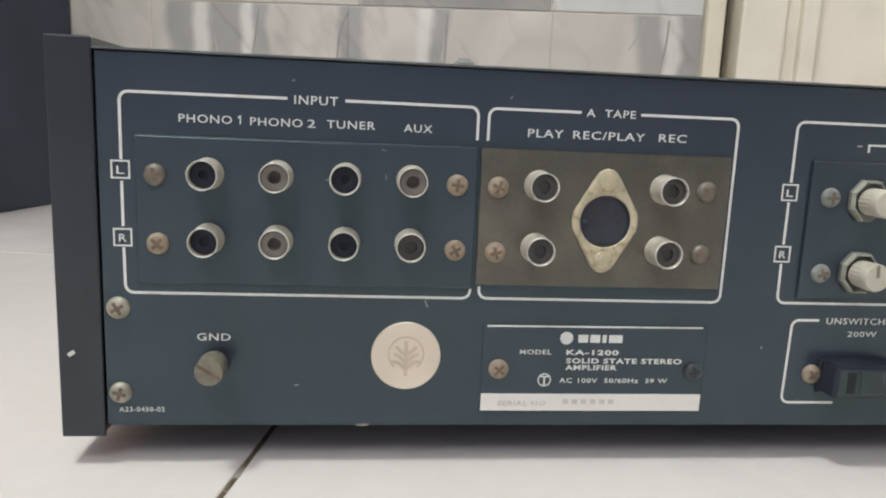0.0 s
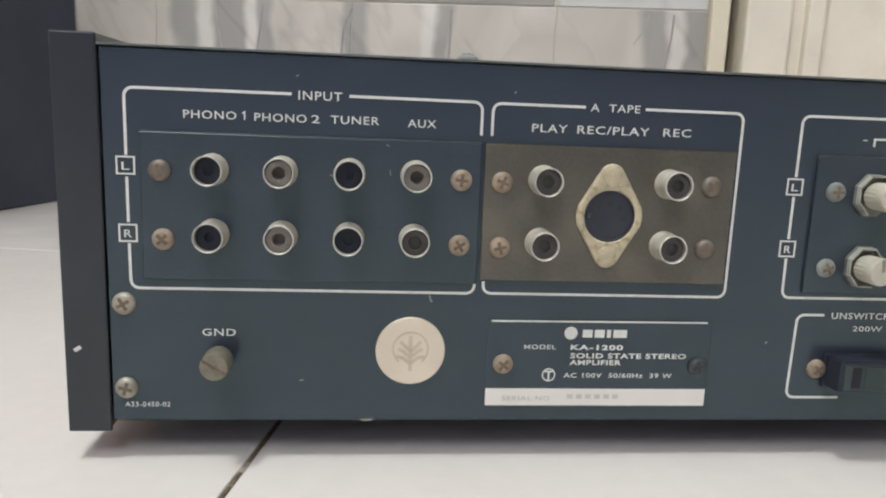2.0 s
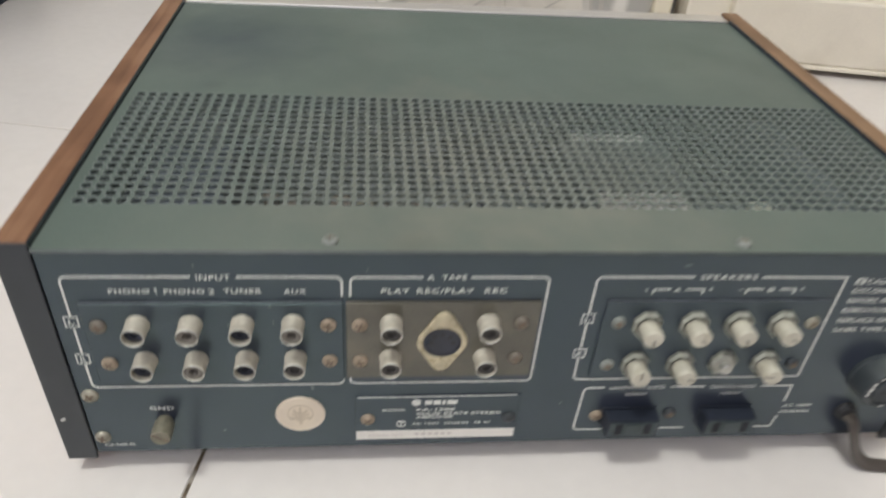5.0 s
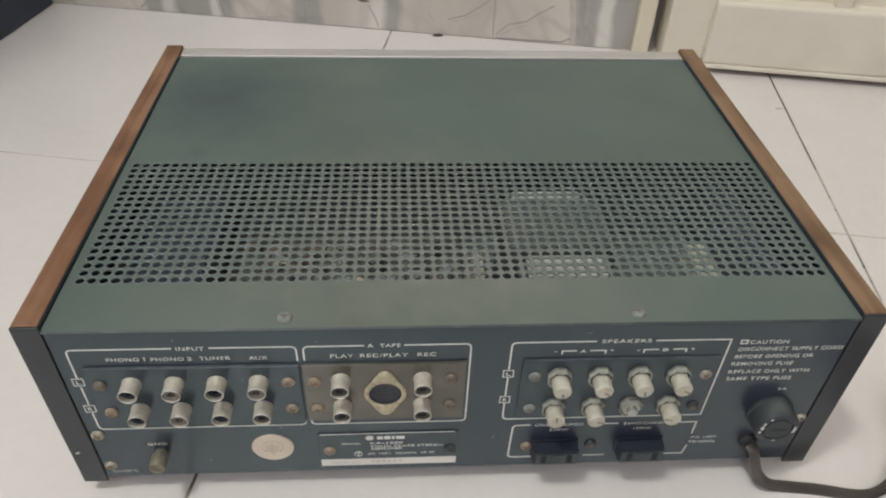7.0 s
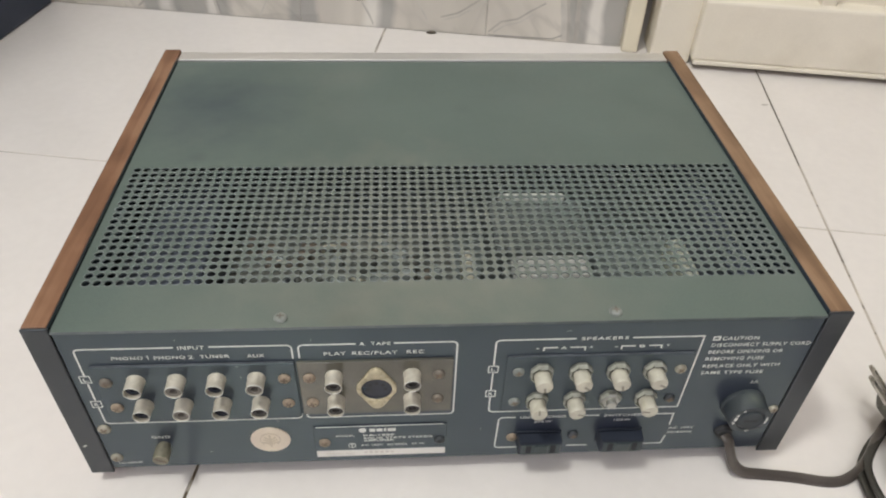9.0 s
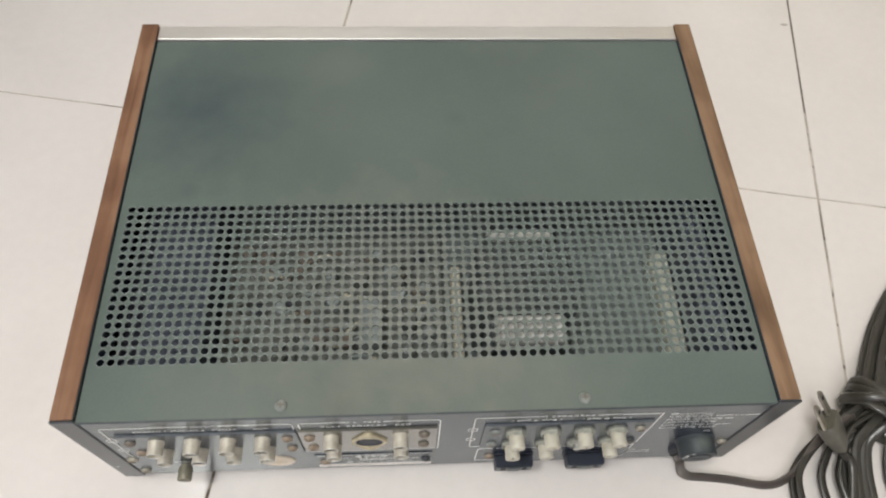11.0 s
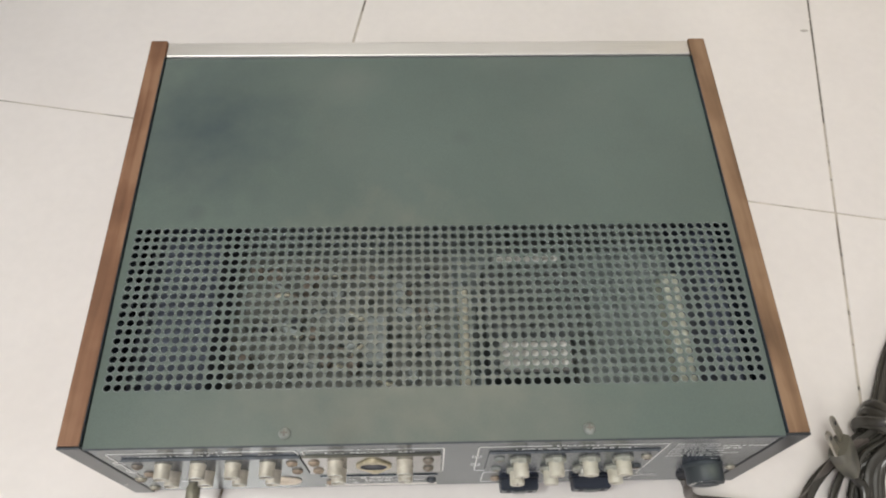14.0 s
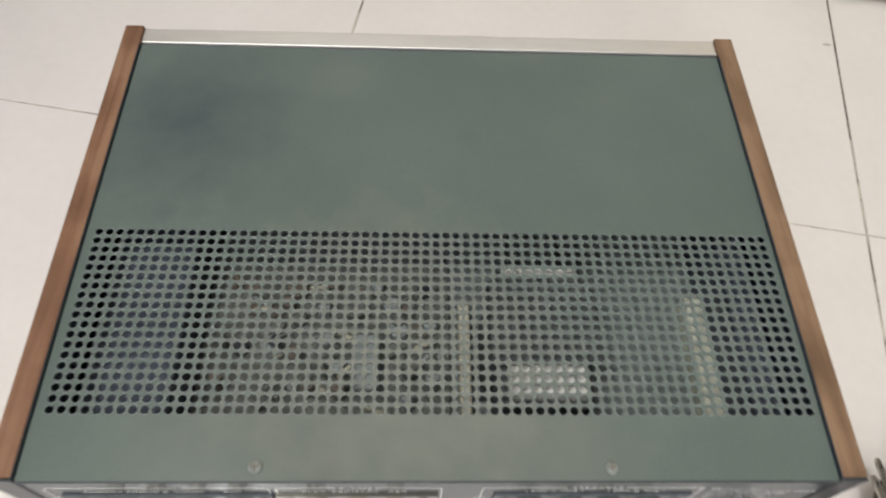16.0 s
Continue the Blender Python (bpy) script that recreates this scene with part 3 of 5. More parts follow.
def cover_mesh():
    bm = bmesh.new()
    zt, zb = 116.9, 116.25
    x0, x1, y0, y1 = 11.2, 348.8, -0.7, 247.2
    gx0, gx1 = HX - PITCH / 2, HX + (COLS - 0.5) * PITCH
    gy0, gy1 = HY - PITCH / 2, HY + (ROWS - 0.5) * PITCH
    xs = [gx0 + PITCH * i for i in range(COLS + 1)]
    ys = [gy0 + PITCH * j for j in range(ROWS + 1)]
    grid = [[bm.verts.new(V(x, y, zt)) for y in ys] for x in xs]
    N = 8
    for i in range(COLS):
        for j in range(ROWS):
            cx, cy = HX + PITCH * i, HY + PITCH * j
            top, crest, mid, low = [], [], [], []
            for k in range(N):
                a = 2 * math.pi * (k + 0.5) / N + math.pi
                px, py = cx + HR * math.cos(a), cy + HR * math.sin(a)
                top.append(bm.verts.new(V(cx + (HR + 0.38) * math.cos(a), cy + (HR + 0.38) * math.sin(a), zt)))
                crest.append(bm.verts.new(V(cx + (HR + 0.14) * math.cos(a), cy + (HR + 0.14) * math.sin(a), zt + 0.10)))
                mid.append(bm.verts.new(V(px, py, zt - 0.2)))
                low.append(bm.verts.new(V(px, py, zb)))
            c = [grid[i][j], grid[i + 1][j], grid[i + 1][j + 1], grid[i][j + 1]]
            for k in range(N):
                bm.faces.new((mid[k], low[k], low[(k + 1) % N], mid[(k + 1) % N]))
                bm.faces.new((crest[k], mid[k], mid[(k + 1) % N], crest[(k + 1) % N])).material_index = 2
                bm.faces.new((top[k], crest[k], crest[(k + 1) % N], top[(k + 1) % N])).material_index = 2
            # corners lie at 225, 315, 45, 135 degrees, between ring vertices (0,1), (2,3), (4,5), (6,7)
            for s in range(4):
                a, b = c[s], c[(s + 1) % 4]
                p0, p1, p2 = top[(2 * s) % N], top[(2 * s + 1) % N], top[(2 * s + 2) % N]
                bm.faces.new((a, p1, p0))
                bm.faces.new((a, b, p2, p1))
    # plain sheet round the field
    def quad(*p):
        bm.faces.new([bm.verts.new(V(*q)) for q in p])
    for a0, a1, b0, b1 in ((x0, x1, y0 + 0.8, gy0), (x0, x1, gy1, y1), (x0, gx0, gy0, gy1), (gx1, x1, gy0, gy1)):
        quad((a0, b0, zt), (a1, b0, zt), (a1, b1, zt), (a0, b1, zt))
    # underside outside the field, rolled rear edge and lips
    for a0, a1, b0, b1 in ((x0, x1, y0, gy0), (x0, x1, gy1, y1)):
        quad((a0, b0, zb), (a1, b0, zb), (a1, b1, zb), (a0, b1, zb))
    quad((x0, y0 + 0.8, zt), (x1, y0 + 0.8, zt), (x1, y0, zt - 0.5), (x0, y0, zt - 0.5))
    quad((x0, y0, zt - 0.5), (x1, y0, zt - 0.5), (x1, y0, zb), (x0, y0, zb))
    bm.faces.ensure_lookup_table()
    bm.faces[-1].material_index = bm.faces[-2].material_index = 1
    quad((x0, y1, zt), (x1, y1, zt), (x1, y1, 113), (x0, y1, 113))
    for x in (x0, x1):
        quad((x, 1.6, zt), (x, y1, zt), (x, y1, 113.2), (x, 1.6, 113.2))
    return bm


part("top_cover", cover_mesh(), [M_COVER, M_LIP, M_LIT_RIM], amp, "dark green-grey painted steel cover with a field of round vent holes")

# front plate seen from behind: a thick aluminium edge between the side panels
bm = bmesh.new()
box(bm, 10.7, 349.3, 248.6, 260.4, 14, 117.8, 0.8, 2)
part("front_panel", bm, M_SILVER, amp, "silver aluminium front panel")
# black strip stands in for the shade of the gap behind the front plate
bm = bmesh.new()
box(bm, 10.7, 349.3, 247.3, 248.5, 14, 116.0)
part("front_gasket", bm, M_BLACK, amp)


def screw(x, z, y=0.0, r=3.0, material=None, parent=None, turn=20, h=1.7, recess=None):
    """A pan-head screw with a crossed recess, on a wall that faces -y."""
    bm = bmesh.new()
    lathe(bm, (x, y, z), [(r, -0.2), (r, 0.5), (r * 0.9, 1.05), (r * 0.62, h - 0.15), (r * 0.2, h), (0.05, h)], 18)
    ob = part("screw", bm, material or M_RUST, parent or amp, smooth=True)
    bm = bmesh.new()
    for k in range(2):
        c, s = math.cos(radians(turn + 90 * k)), math.sin(radians(turn + 90 * k))
        L, w = r * 0.6, r * 0.15
        q = [(x + c * L - s * w, z + s * L + c * w), (x - c * L - s * w, z - s * L + c * w), (x - c * L + s * w, z - s * L - c * w), (x + c * L + s * w, z + s * L - c * w)]
        yy = y - h - 0.03 - 0.02 * k
        lo = [bm.verts.new(V(a, yy, b)) for a, b in q]
        hi = [bm.verts.new(V(a, y - 0.6, b)) for a, b in q]
        bm.faces.new(lo)
        for i in range(4):
            bm.faces.new((lo[i], lo[(i + 1) % 4], hi[(i + 1) % 4], hi[i]))
    part("cross_recess", bm, recess or M_RECESS, ob)
    return ob


def plate(name, x0, x1, z0, z1, material, label, thick=1.3):
    bm = bmesh.new()
    box(bm, x0, x1, -thick, -0.02, z0, z1, 0.2)
    ob = part(name, bm, material, amp, label)
    # thin strip paints in the line of light along the plate's top edge
    bm = bmesh.new()
    box(bm, x0 + 0.3, x1 - 0.3, 0.1 - thick, -0.1, z1 + 0.01, z1 + 0.24)
    part("cut_edge", bm, M_TAN if material is M_TAN else M_LIT_EDGE, ob, "top edge strip, paler on dark plates for the light it catches")
    return ob


plate("input_plate", 21.4, 110.3, 56.6, 95.2, M_PLATE, "dark phenolic plate that carries the input jacks")
plate("tape_plate", 111.3, 181.6, 57.8, 95.2, M_TAN, "tan phenolic plate that carries the tape sockets")
plate("speaker_plate", 206, 293.5, 55.6, 95.2, M_PLATE, "dark phenolic plate that carries the speaker terminals", 1.1)


def phono_jack(x, z, ins):
    bm = bmesh.new()
    lathe(bm, (x, -1.3, z), [(4.15, 0), (4.15, 0.9), (3.95, 1.2), (3.9, 5.4), (3.85, 6.9), (3.76, 7.3), (3.66, 7.4), (3.52, 7.25), (3.45, 2.4), (0.2, 2.4)], 28)
    ob = part("phono_jack", bm, M_NICKEL, amp, "dull nickel phono jack", smooth=True)
    bm = bmesh.new()
    lathe(bm, (x, -1.3, z), [(3.89, 7.0), (3.89, 7.35), (3.77, 7.52), (3.66, 7.52), (3.52, 7.35), (3.52, 7.0)], 28)
    bm.faces.ensure_lookup_table()
    bmesh.ops.delete(bm, geom=bm.faces[-2:], context="FACES_ONLY")
    part("rim", bm, M_RIM, ob, "bright worn rim", smooth=True)
    bm = bmesh.new()
    if ins is M_BLACK_INS:
        prof = [(3.43, 0.1), (3.43, 3.2), (3.2, 3.4), (1.3, 3.4), (1.2, 3.3), (1.15, 2.4), (0.1, 2.4)]
    elif ins is M_BROWN_INS:
        prof = [(3.43, 0.1), (3.43, 4.6), (3.2, 4.8), (1.8, 4.8), (1.65, 4.6), (1.55, 2.0), (0.1, 2.0)]
    else:
        prof = [(3.43, 0.1), (3.43, 4.1), (3.2, 4.3), (1.75, 4.3), (1.6, 4.1), (1.5, 3.1), (0.1, 3.1)]
    lathe(bm, (x, -3.3, z), prof, 24)
    part("insulator", bm, ins, ob, smooth=True)
    return ob


BROWN = ((57.5, 86.0), (57.5, 68.9), (92.7, 86.0))
DARK_FILL = ((39.7, 86.0), (75.2, 86.0), (75.2, 68.9), (39.7, 68.9))
for x in (39.7, 57.5, 75.2, 92.7):
    for z in (86.0, 68.9):
        phono_jack(x, z, M_BROWN_INS if (x, z) in BROWN else M_BLACK_INS if (x, z) in DARK_FILL else M_GREY_INS)
for x in (127.4, 162.8):
    for z in (85.9, 68.7):
        phono_jack(x, z, M_GREY_INS)
for k, (x, z) in enumerate(((26.4, 85.3), (26.8, 67.3), (105.0, 85.2), (105.1, 67.4), (116.2, 85.0), (116.3, 67.1), (175.0, 85.6), (174.9, 67.9))):
    screw(x, z, -1.3, 2.9, (M_DULL, M_RUST, M_RUST, M_RUST, M_RUST, M_RUST, M_DULL, M_DULL)[k], turn=10 + 37 * k)
screw(14.6 + 1.2, 49.4, 0, 3.1, M_ZINC, turn=30)
screw(14.3 + 1.4, 25.7, 0, 3.0, M_ZINC, turn=75)

# five-pin socket with a diamond flange
bm = bmesh.new()
cx, cz = 146.4, 76.6
outl = []
for (oz, r, a0, a1) in ((11.0, 3.5, 32, 148), (0, 9.3, 163, 197), (-11.0, 3.5, 212, 328), (0, 9.3, -17, 17)):
    outl += arc(cx, cz + oz, r, a0, a1, 8)
n = 64


def rim(a):
    """Distance from the socket's centre to the flange's outline at an angle."""
    dx, dz = math.cos(a), math.sin(a)
    far = 0.0
    for (ax, az), (bx, bz) in zip(outl, outl[1:] + outl[:1]):
        ux, uz, wx, wz = ax - cx, az - cz, bx - ax, bz - az
        det = dx * wz - dz * wx
        if abs(det) > 1e-9:
            d, k = (ux * wz - uz * wx) / det, (ux * dz - uz * dx) / det
            if d > 0 and -1e-6 <= k <= 1 + 1e-6:
                far = max(far, d)
    return far


def ring_at(y, inset=0.0, r_in=0.0):
    out = []
    for k in range(n):
        a = 2 * math.pi * k / n
        d = r_in or rim(a) - inset
        out.append(bm.verts.new(V(cx + d * math.cos(a), y, cz + d * math.sin(a))))
    return out


rings = [ring_at(-1.35), ring_at(-2.2), ring_at(-2.6, 0.5), ring_at(-2.6, 0, 7.5), ring_at(-2.3, 0, 7.15), ring_at(-1.35, 0, 7.15)]
for ra, rb in zip(rings, rings[1:]):
    for i in range(n):
        bm.faces.new((ra[i], ra[(i + 1) % n], rb[(i + 1) % n], rb[i]))
din = part("din_socket", bm, M_BRASS, amp, "tarnished brass-coloured diamond flange round a five-pin socket")
bm = bmesh.new()
lathe(bm, (cx, -1.4, cz), [(7.15, 0), (7.15, 0.9), (6.7, 1.0), (6.6, 0.35), (0.1, 0.3)], 32)
core = part("socket_core", bm, M_CORE, din, smooth=True)
for a in (0, 45, 90, 135, 180):
    bm = bmesh.new()
    lathe(bm, (cx + 4.1 * math.cos(radians(a)), -1.7, cz + 4.1 * math.sin(radians(a)) - 0.6), [(0.95, 0), (0.95, 0.12), (0.1, 0.12)], 12)
    part("pin_hole", bm, M_HOLE, din)
bm = bmesh.new()
box(bm, cx - 6.4, cx - 5.0, -2.3, -1.6, cz - 0.9, cz + 0.9, 0.2)
part("key", bm, M_PLATE, din)
for dz in (-10.9, 10.9):
    bm = bmesh.new()
    lathe(bm, (cx, -2.5, cz + dz), [(2.7, 0), (2.5, 0.4), (1.6, 0.7), (0.1, 0.75)], 18)
    part("rivet", bm, M_BRASS, din, smooth=True)

# ground terminal
bm = bmesh.new()
lathe(bm, (40.8, 0, 34.6), [(3.0, -0.2), (3.0, 1.5), (3.7, 1.7), (3.85, 2.2), (3.85, 8.5), (3.6, 9.0), (0.1, 9.1)], 36, ridges=1, ridge=-0.12)
gnd = part("ground_terminal", bm, M_GND, amp, "slotted knurled ground screw", smooth=True)
bm = bmesh.new()
c, s = math.cos(radians(-33)), math.sin(radians(-33))
L, w = 3.55, 0.42
q = [(40.8 + c * L - s * w, 34.6 + s * L + c * w), (40.8 - c * L - s * w, 34.6 - s * L + c * w), (40.8 - c * L + s * w, 34.6 - s * L - c * w), (40.8 + c * L + s * w, 34.6 + s * L - c * w)]
lo = [bm.verts.new(V(a, -9.16, b)) for a, b in q]
hi = [bm.verts.new(V(a, -8.2, b)) for a, b in q]
bm.faces.new(lo)
for i in range(4):
    bm.faces.new((lo[i], lo[(i + 1) % 4], hi[(i + 1) % 4], hi[i]))
part("slot", bm, M_RECESS, gnd)

# round badge with a plain leaf shape
bm = bmesh.new()
lathe(bm, (92.8, 0, 36.9), [(9.75, 0), (9.75, 0.5), (9.45, 0.8), (0.1, 0.85)], 48)
badge = part("badge", bm, M_BADGE, amp, "round cream badge with a faint brown leaf shape", smooth=True)
bm = bmesh.new()
stroke(bm, [(92.8, 31.2), (92.8, 41.4)], 1.1, -0.95, 0.1)
stroke(bm, arc(92.8, 37.6, 4.9, -50, 230, 20), 0.5, -0.95, 0.1)
for sgn in (-1, 1):
    for k in range(3):
        stroke(bm, [(92.8, 33.2 + 1.9 * k), (92.8 + sgn * 2.0, 35.0 + 1.9 * k), (92.8 + sgn * (4.0 - 0.6 * k), 35.4 + 2.2 * k)], 1.0, -0.96, 0.1)
part("leaf_shape", bm, M_BADGE_INK, badge)

# name plate
bm = bmesh.new()
box(bm, 114.3, 180.2, -0.5, -0.02, 20.4, 46.4, 0.15)
nplate = part("name_plate", bm, M_PANEL, amp, "dark name plate with small white print")
bm = bmesh.new()
box(bm, 114.6, 179.9, -0.62, -0.5, 20.9, 26.0)
part("serial_strip", bm, M_LABEL, nplate, "off-white strip with faded print")
bm = bmesh.new()
for k in range(6):
    stroke(bm, [(138.5 + 2.7 * k, 23.7), (140.2 + 2.7 * k, 23.7)], 1.3, -0.72, 0.09)
part("print_bar", bm, M_FAINT, nplate)
lettering("SERIAL NO", 126.5, 23.2, 14.0, 1.5, nplate, y=-0.7, material=M_FAINT)
bm = bmesh.new()
stroke(bm, [(115.4, 46.0), (178.6, 46.2)], 0.5, -0.72, 0.1)
part("printed_line", bm, M_INK, nplate)
bm = bmesh.new()
bm.faces.new([bm.verts.new(V(x, -0.72, z)) for x, z in disc_pts(138.4, 42.7, 1.9, 20)])
part("emblem_disc", bm, M_INK, nplate)
bm = bmesh.new()
for x0, x1 in ((141.8, 144.7), (145.3, 148.2), (148.9, 150.1), (150.8, 154.8)):
    stroke(bm, [(x0, 42.6), (x1, 42.6)], 2.3, -0.72, 0.1)
part("emblem_bar", bm, M_INK, nplate)
for body, cxx, czz, w, cap in (("MODEL", 129.7, 38.6, 9.2, 1.5), ("KA-1200", 146.3, 38.6, 15.4, 1.6), ("SOLID STATE STEREO", 155.9, 36.1, 34.4, 1.6),
                               ("AMPLIFIER", 146.2, 34.1, 15.2, 1.6), ("AC 100V  50/60Hz  39 W", 153.2, 30.2, 32.2, 1.5)):
    lettering(body, cxx, czz, w, cap, nplate, y=-0.7, weight=0.03 if body[0] in "KS" or body == "AMPLIFIER" else 0.008)
bm = bmesh.new()
stroke(bm, disc_pts(132.7, 30.2, 1.8, 20), 0.35, -0.72, 0.1, closed=True)
stroke(bm, [(131.5, 31.2), (133.9, 31.2)], 0.4, -0.73, 0.1)
stroke(bm, [(132.7, 31.2), (132.7, 28.6)], 0.5, -0.73, 0.1)
part("round_mark", bm, M_INK, nplate)
screw(119.2, 33.4, -0.5, 2.9, M_RUST, turn=50)
screw(176.7, 33.1, -0.5, 2.8, M_BLACKENED, turn=15, recess=M_HOLE)


# printed borders
def border(segments, width=0.74):
    for s in segments:
        bm = bmesh.new()
        stroke(bm, s, width)
        part("printed_border", bm, M_INK, rear)


R = 2.2
border([[(59.8, 106.1)] + arc(17.7 + R, 106.1 - R, R, 90, 180) + [(17.7, 88.9)], [(17.7, 83.3), (17.7, 71.4)],
        [(17.7, 65.8)] + arc(17.8 + R, 53.7 + R, R, 180, 270) + arc(110 - R, 53.7 + R, R, 270, 360) + [(110, 57.2)],
        [(74.7, 106.1)] + arc(110 - R, 106.0 - R, R, 90, 0) + [(110, 97.3)]])
border([[(138.1, 105.9)] + arc(112.9 + R, 105.9 - R, R, 90, 180) + [(112.9, 97.3)],
        [(154.8, 105.9)] + arc(182.9 - R, 105.9 - R, R, 90, 0) + arc(182.9 - R, 53.8 + R, R, 0, -90) + arc(112.5 + R, 53.8 + R, R, 270, 180) + [(112.5, 57.2)]])
border([[(236.2, 106.0)] + arc(200.25 + R, 106.0 - R, R, 90, 180) + [(200.25, 89.0)], [(200.25, 83.4), (200.25, 71.2)],
        [(200.25, 65.6)] + arc(200.35 + R, 54.0 + R, R, 180, 270) + [(295, 54.0), (295, 105.8), (261.8, 105.9)]])
border([[(214.2, 48.9)] + arc(205.9 + R, 48.9 - R, R, 90, 180) + arc(205.5 + R, 23.5 + R, R, 180, 270) + [(221.9, 23.5)],
        [(242, 48.9), (256.5, 48.7)], [(281, 48.5), (294.6, 48.4), (294.6, 39.0)], [(243.2, 23.5), (254, 23.4)], [(277, 23.2), (293.6, 23.0), (294.6, 30.0)]])
border([[(222.3, 98.2), (222.3, 100.3), (228.6, 100.3)], [(234.2, 100.3), (241.2, 100.3), (241.2, 98.2)],
        [(258.0, 98.2), (258.0, 100.3), (264.4, 100.3)], [(270.6, 100.3), (276.6, 100.3), (276.6, 98.2)]], 0.6)
for x, z in ((17.45, 86.25), (17.5, 68.5), (200.25, 86.2), (200.25, 68.4)):
    bm = bmesh.new()
    stroke(bm, [(x - 2.2, z - 2.2), (x + 2.2, z - 2.2), (x + 2.2, z + 2.2), (x - 2.2, z + 2.2)], 0.45, closed=True)
    part("printed_box", bm, M_INK, rear)
    lettering("L" if z > 80 else "R", x, z, 1.9, 2.3, rear)
INPUT_TEXT = (
        ("INPUT", 67.2, 106.0, 11.3, 2.5), ("PHONO", 39.0, 100.1, 13.4, 2.3), ("PHONO", 57.0, 100.0, 13.4, 2.3), ("2", 66.0, 100.0, 2.1, 2.3), ("TUNER", 76.3, 100.1, 12.7, 2.3), ("AUX", 94.0, 99.9, 7.6, 2.3),
        ("A  TAPE", 146.4, 106.0, 13.8, 2.3), ("PLAY", 128.6, 100.0, 9.8, 2.4), ("REC/PLAY", 146.3, 100.0, 20.2, 2.4), ("REC", 164.3, 100.1, 7.9, 2.4), ("GND", 40.5, 41.8, 8.9, 2.2),
        ("A23-0450-02", 21.1, 21.0, 12.0, 1.5))
SPEAKER_TEXT = (
        ("SPEAKERS", 249.3, 106.1, 21.5, 2.3), ("A", 231.4, 100.2, 2.6, 2.0), ("B", 267.5, 100.2, 2.6, 2.0),
        ("-", 219.4, 100.4, 1.4, 2.0), ("+", 243.9, 100.4, 1.6, 2.0), ("-", 255.4, 100.4, 1.4, 2.0), ("+", 279.4, 100.4, 1.6, 2.0),
        ("UNSWITCHED", 228.0, 48.9, 23.0, 2.1), ("200W", 228.3, 45.0, 9.2, 1.8), ("SWITCHED", 268.8, 48.5, 19.5, 2.1), ("100W", 269.0, 44.6, 8.8, 1.8),
        ("AC 100V", 301.4, 36.3, 13.0, 1.8), ("50/60Hz", 301.4, 32.6, 13.4, 1.8))
CAUTION_TEXT = (
        ("CAUTION", 312.4, 104.0, 17.2, 2.5), ("DISCONNECT SUPPLY CORD", 323.4, 99.6, 47.0, 2.5), ("BEFORE OPENING OR", 317.6, 94.8, 35.6, 2.5), ("REMOVING FUSE", 313.7, 90.0, 28.0, 2.5),
        ("REPLACE ONLY WITH", 318.4, 84.8, 37.2, 2.5), ("SAME TYPE FUSE", 315.3, 79.9, 30.4, 2.5), ("2A", 329.0, 72.0, 4.2, 1.9))
for body, cxx, czz, w, cap in INPUT_TEXT + SPEAKER_TEXT + CAUTION_TEXT:
    lettering(body, cxx, czz, w, cap, rear)
bm = bmesh.new()
stroke(bm, [(47.2, 100.6), (47.8, 101.0), (47.8, 98.95)], 0.36)
part("lettering", bm, M_INK, rear)
bm = bmesh.new()
stroke(bm, [(299.8, 103.0), (302.6, 103.0), (302.6, 105.0), (299.8, 105.0)], 0.7, closed=True)
part("printed_box", bm, M_INK, rear)


# small scuffs in the paint
for pts, w in (([(85.8, 87.4), (85.95, 85.8)], 0.18), ([(97.6, 53.0), (98.0, 51.6), (98.5, 51.0)], 0.5), ([(84.6, 94.0), (85.6, 93.6)], 0.2), ([(70.0, 85.4), (70.8, 85.4)], 0.3),
               ([(61.0, 110.6), (61.6, 110.9)], 0.35), ([(118.5, 108.6), (119.0, 109.3)], 0.3), ([(231, 111.0), (233.5, 111.3)], 0.25), ([(197.0, 40.0), (197.6, 40.6)], 0.3), ([(62, 28.0), (63.2, 28.1)], 0.22)):
    bm = bmesh.new()
    stroke(bm, pts, w, -1.42 if 57 < pts[0][1] < 95 and pts[0][0] < 110 else -0.2, 0.1)
    part("scuff", bm, M_SCUFF, rear)


# speaker terminals
def octagon(x, z, f, y):
    """Corners of the cup's outline, taller than wide."""
    return [(x + 5.7 * f * math.cos(radians(45 * k + 22.5)), y, z + 6.5 * f * math.sin(radians(45 * k + 22.5))) for k in range(8)]


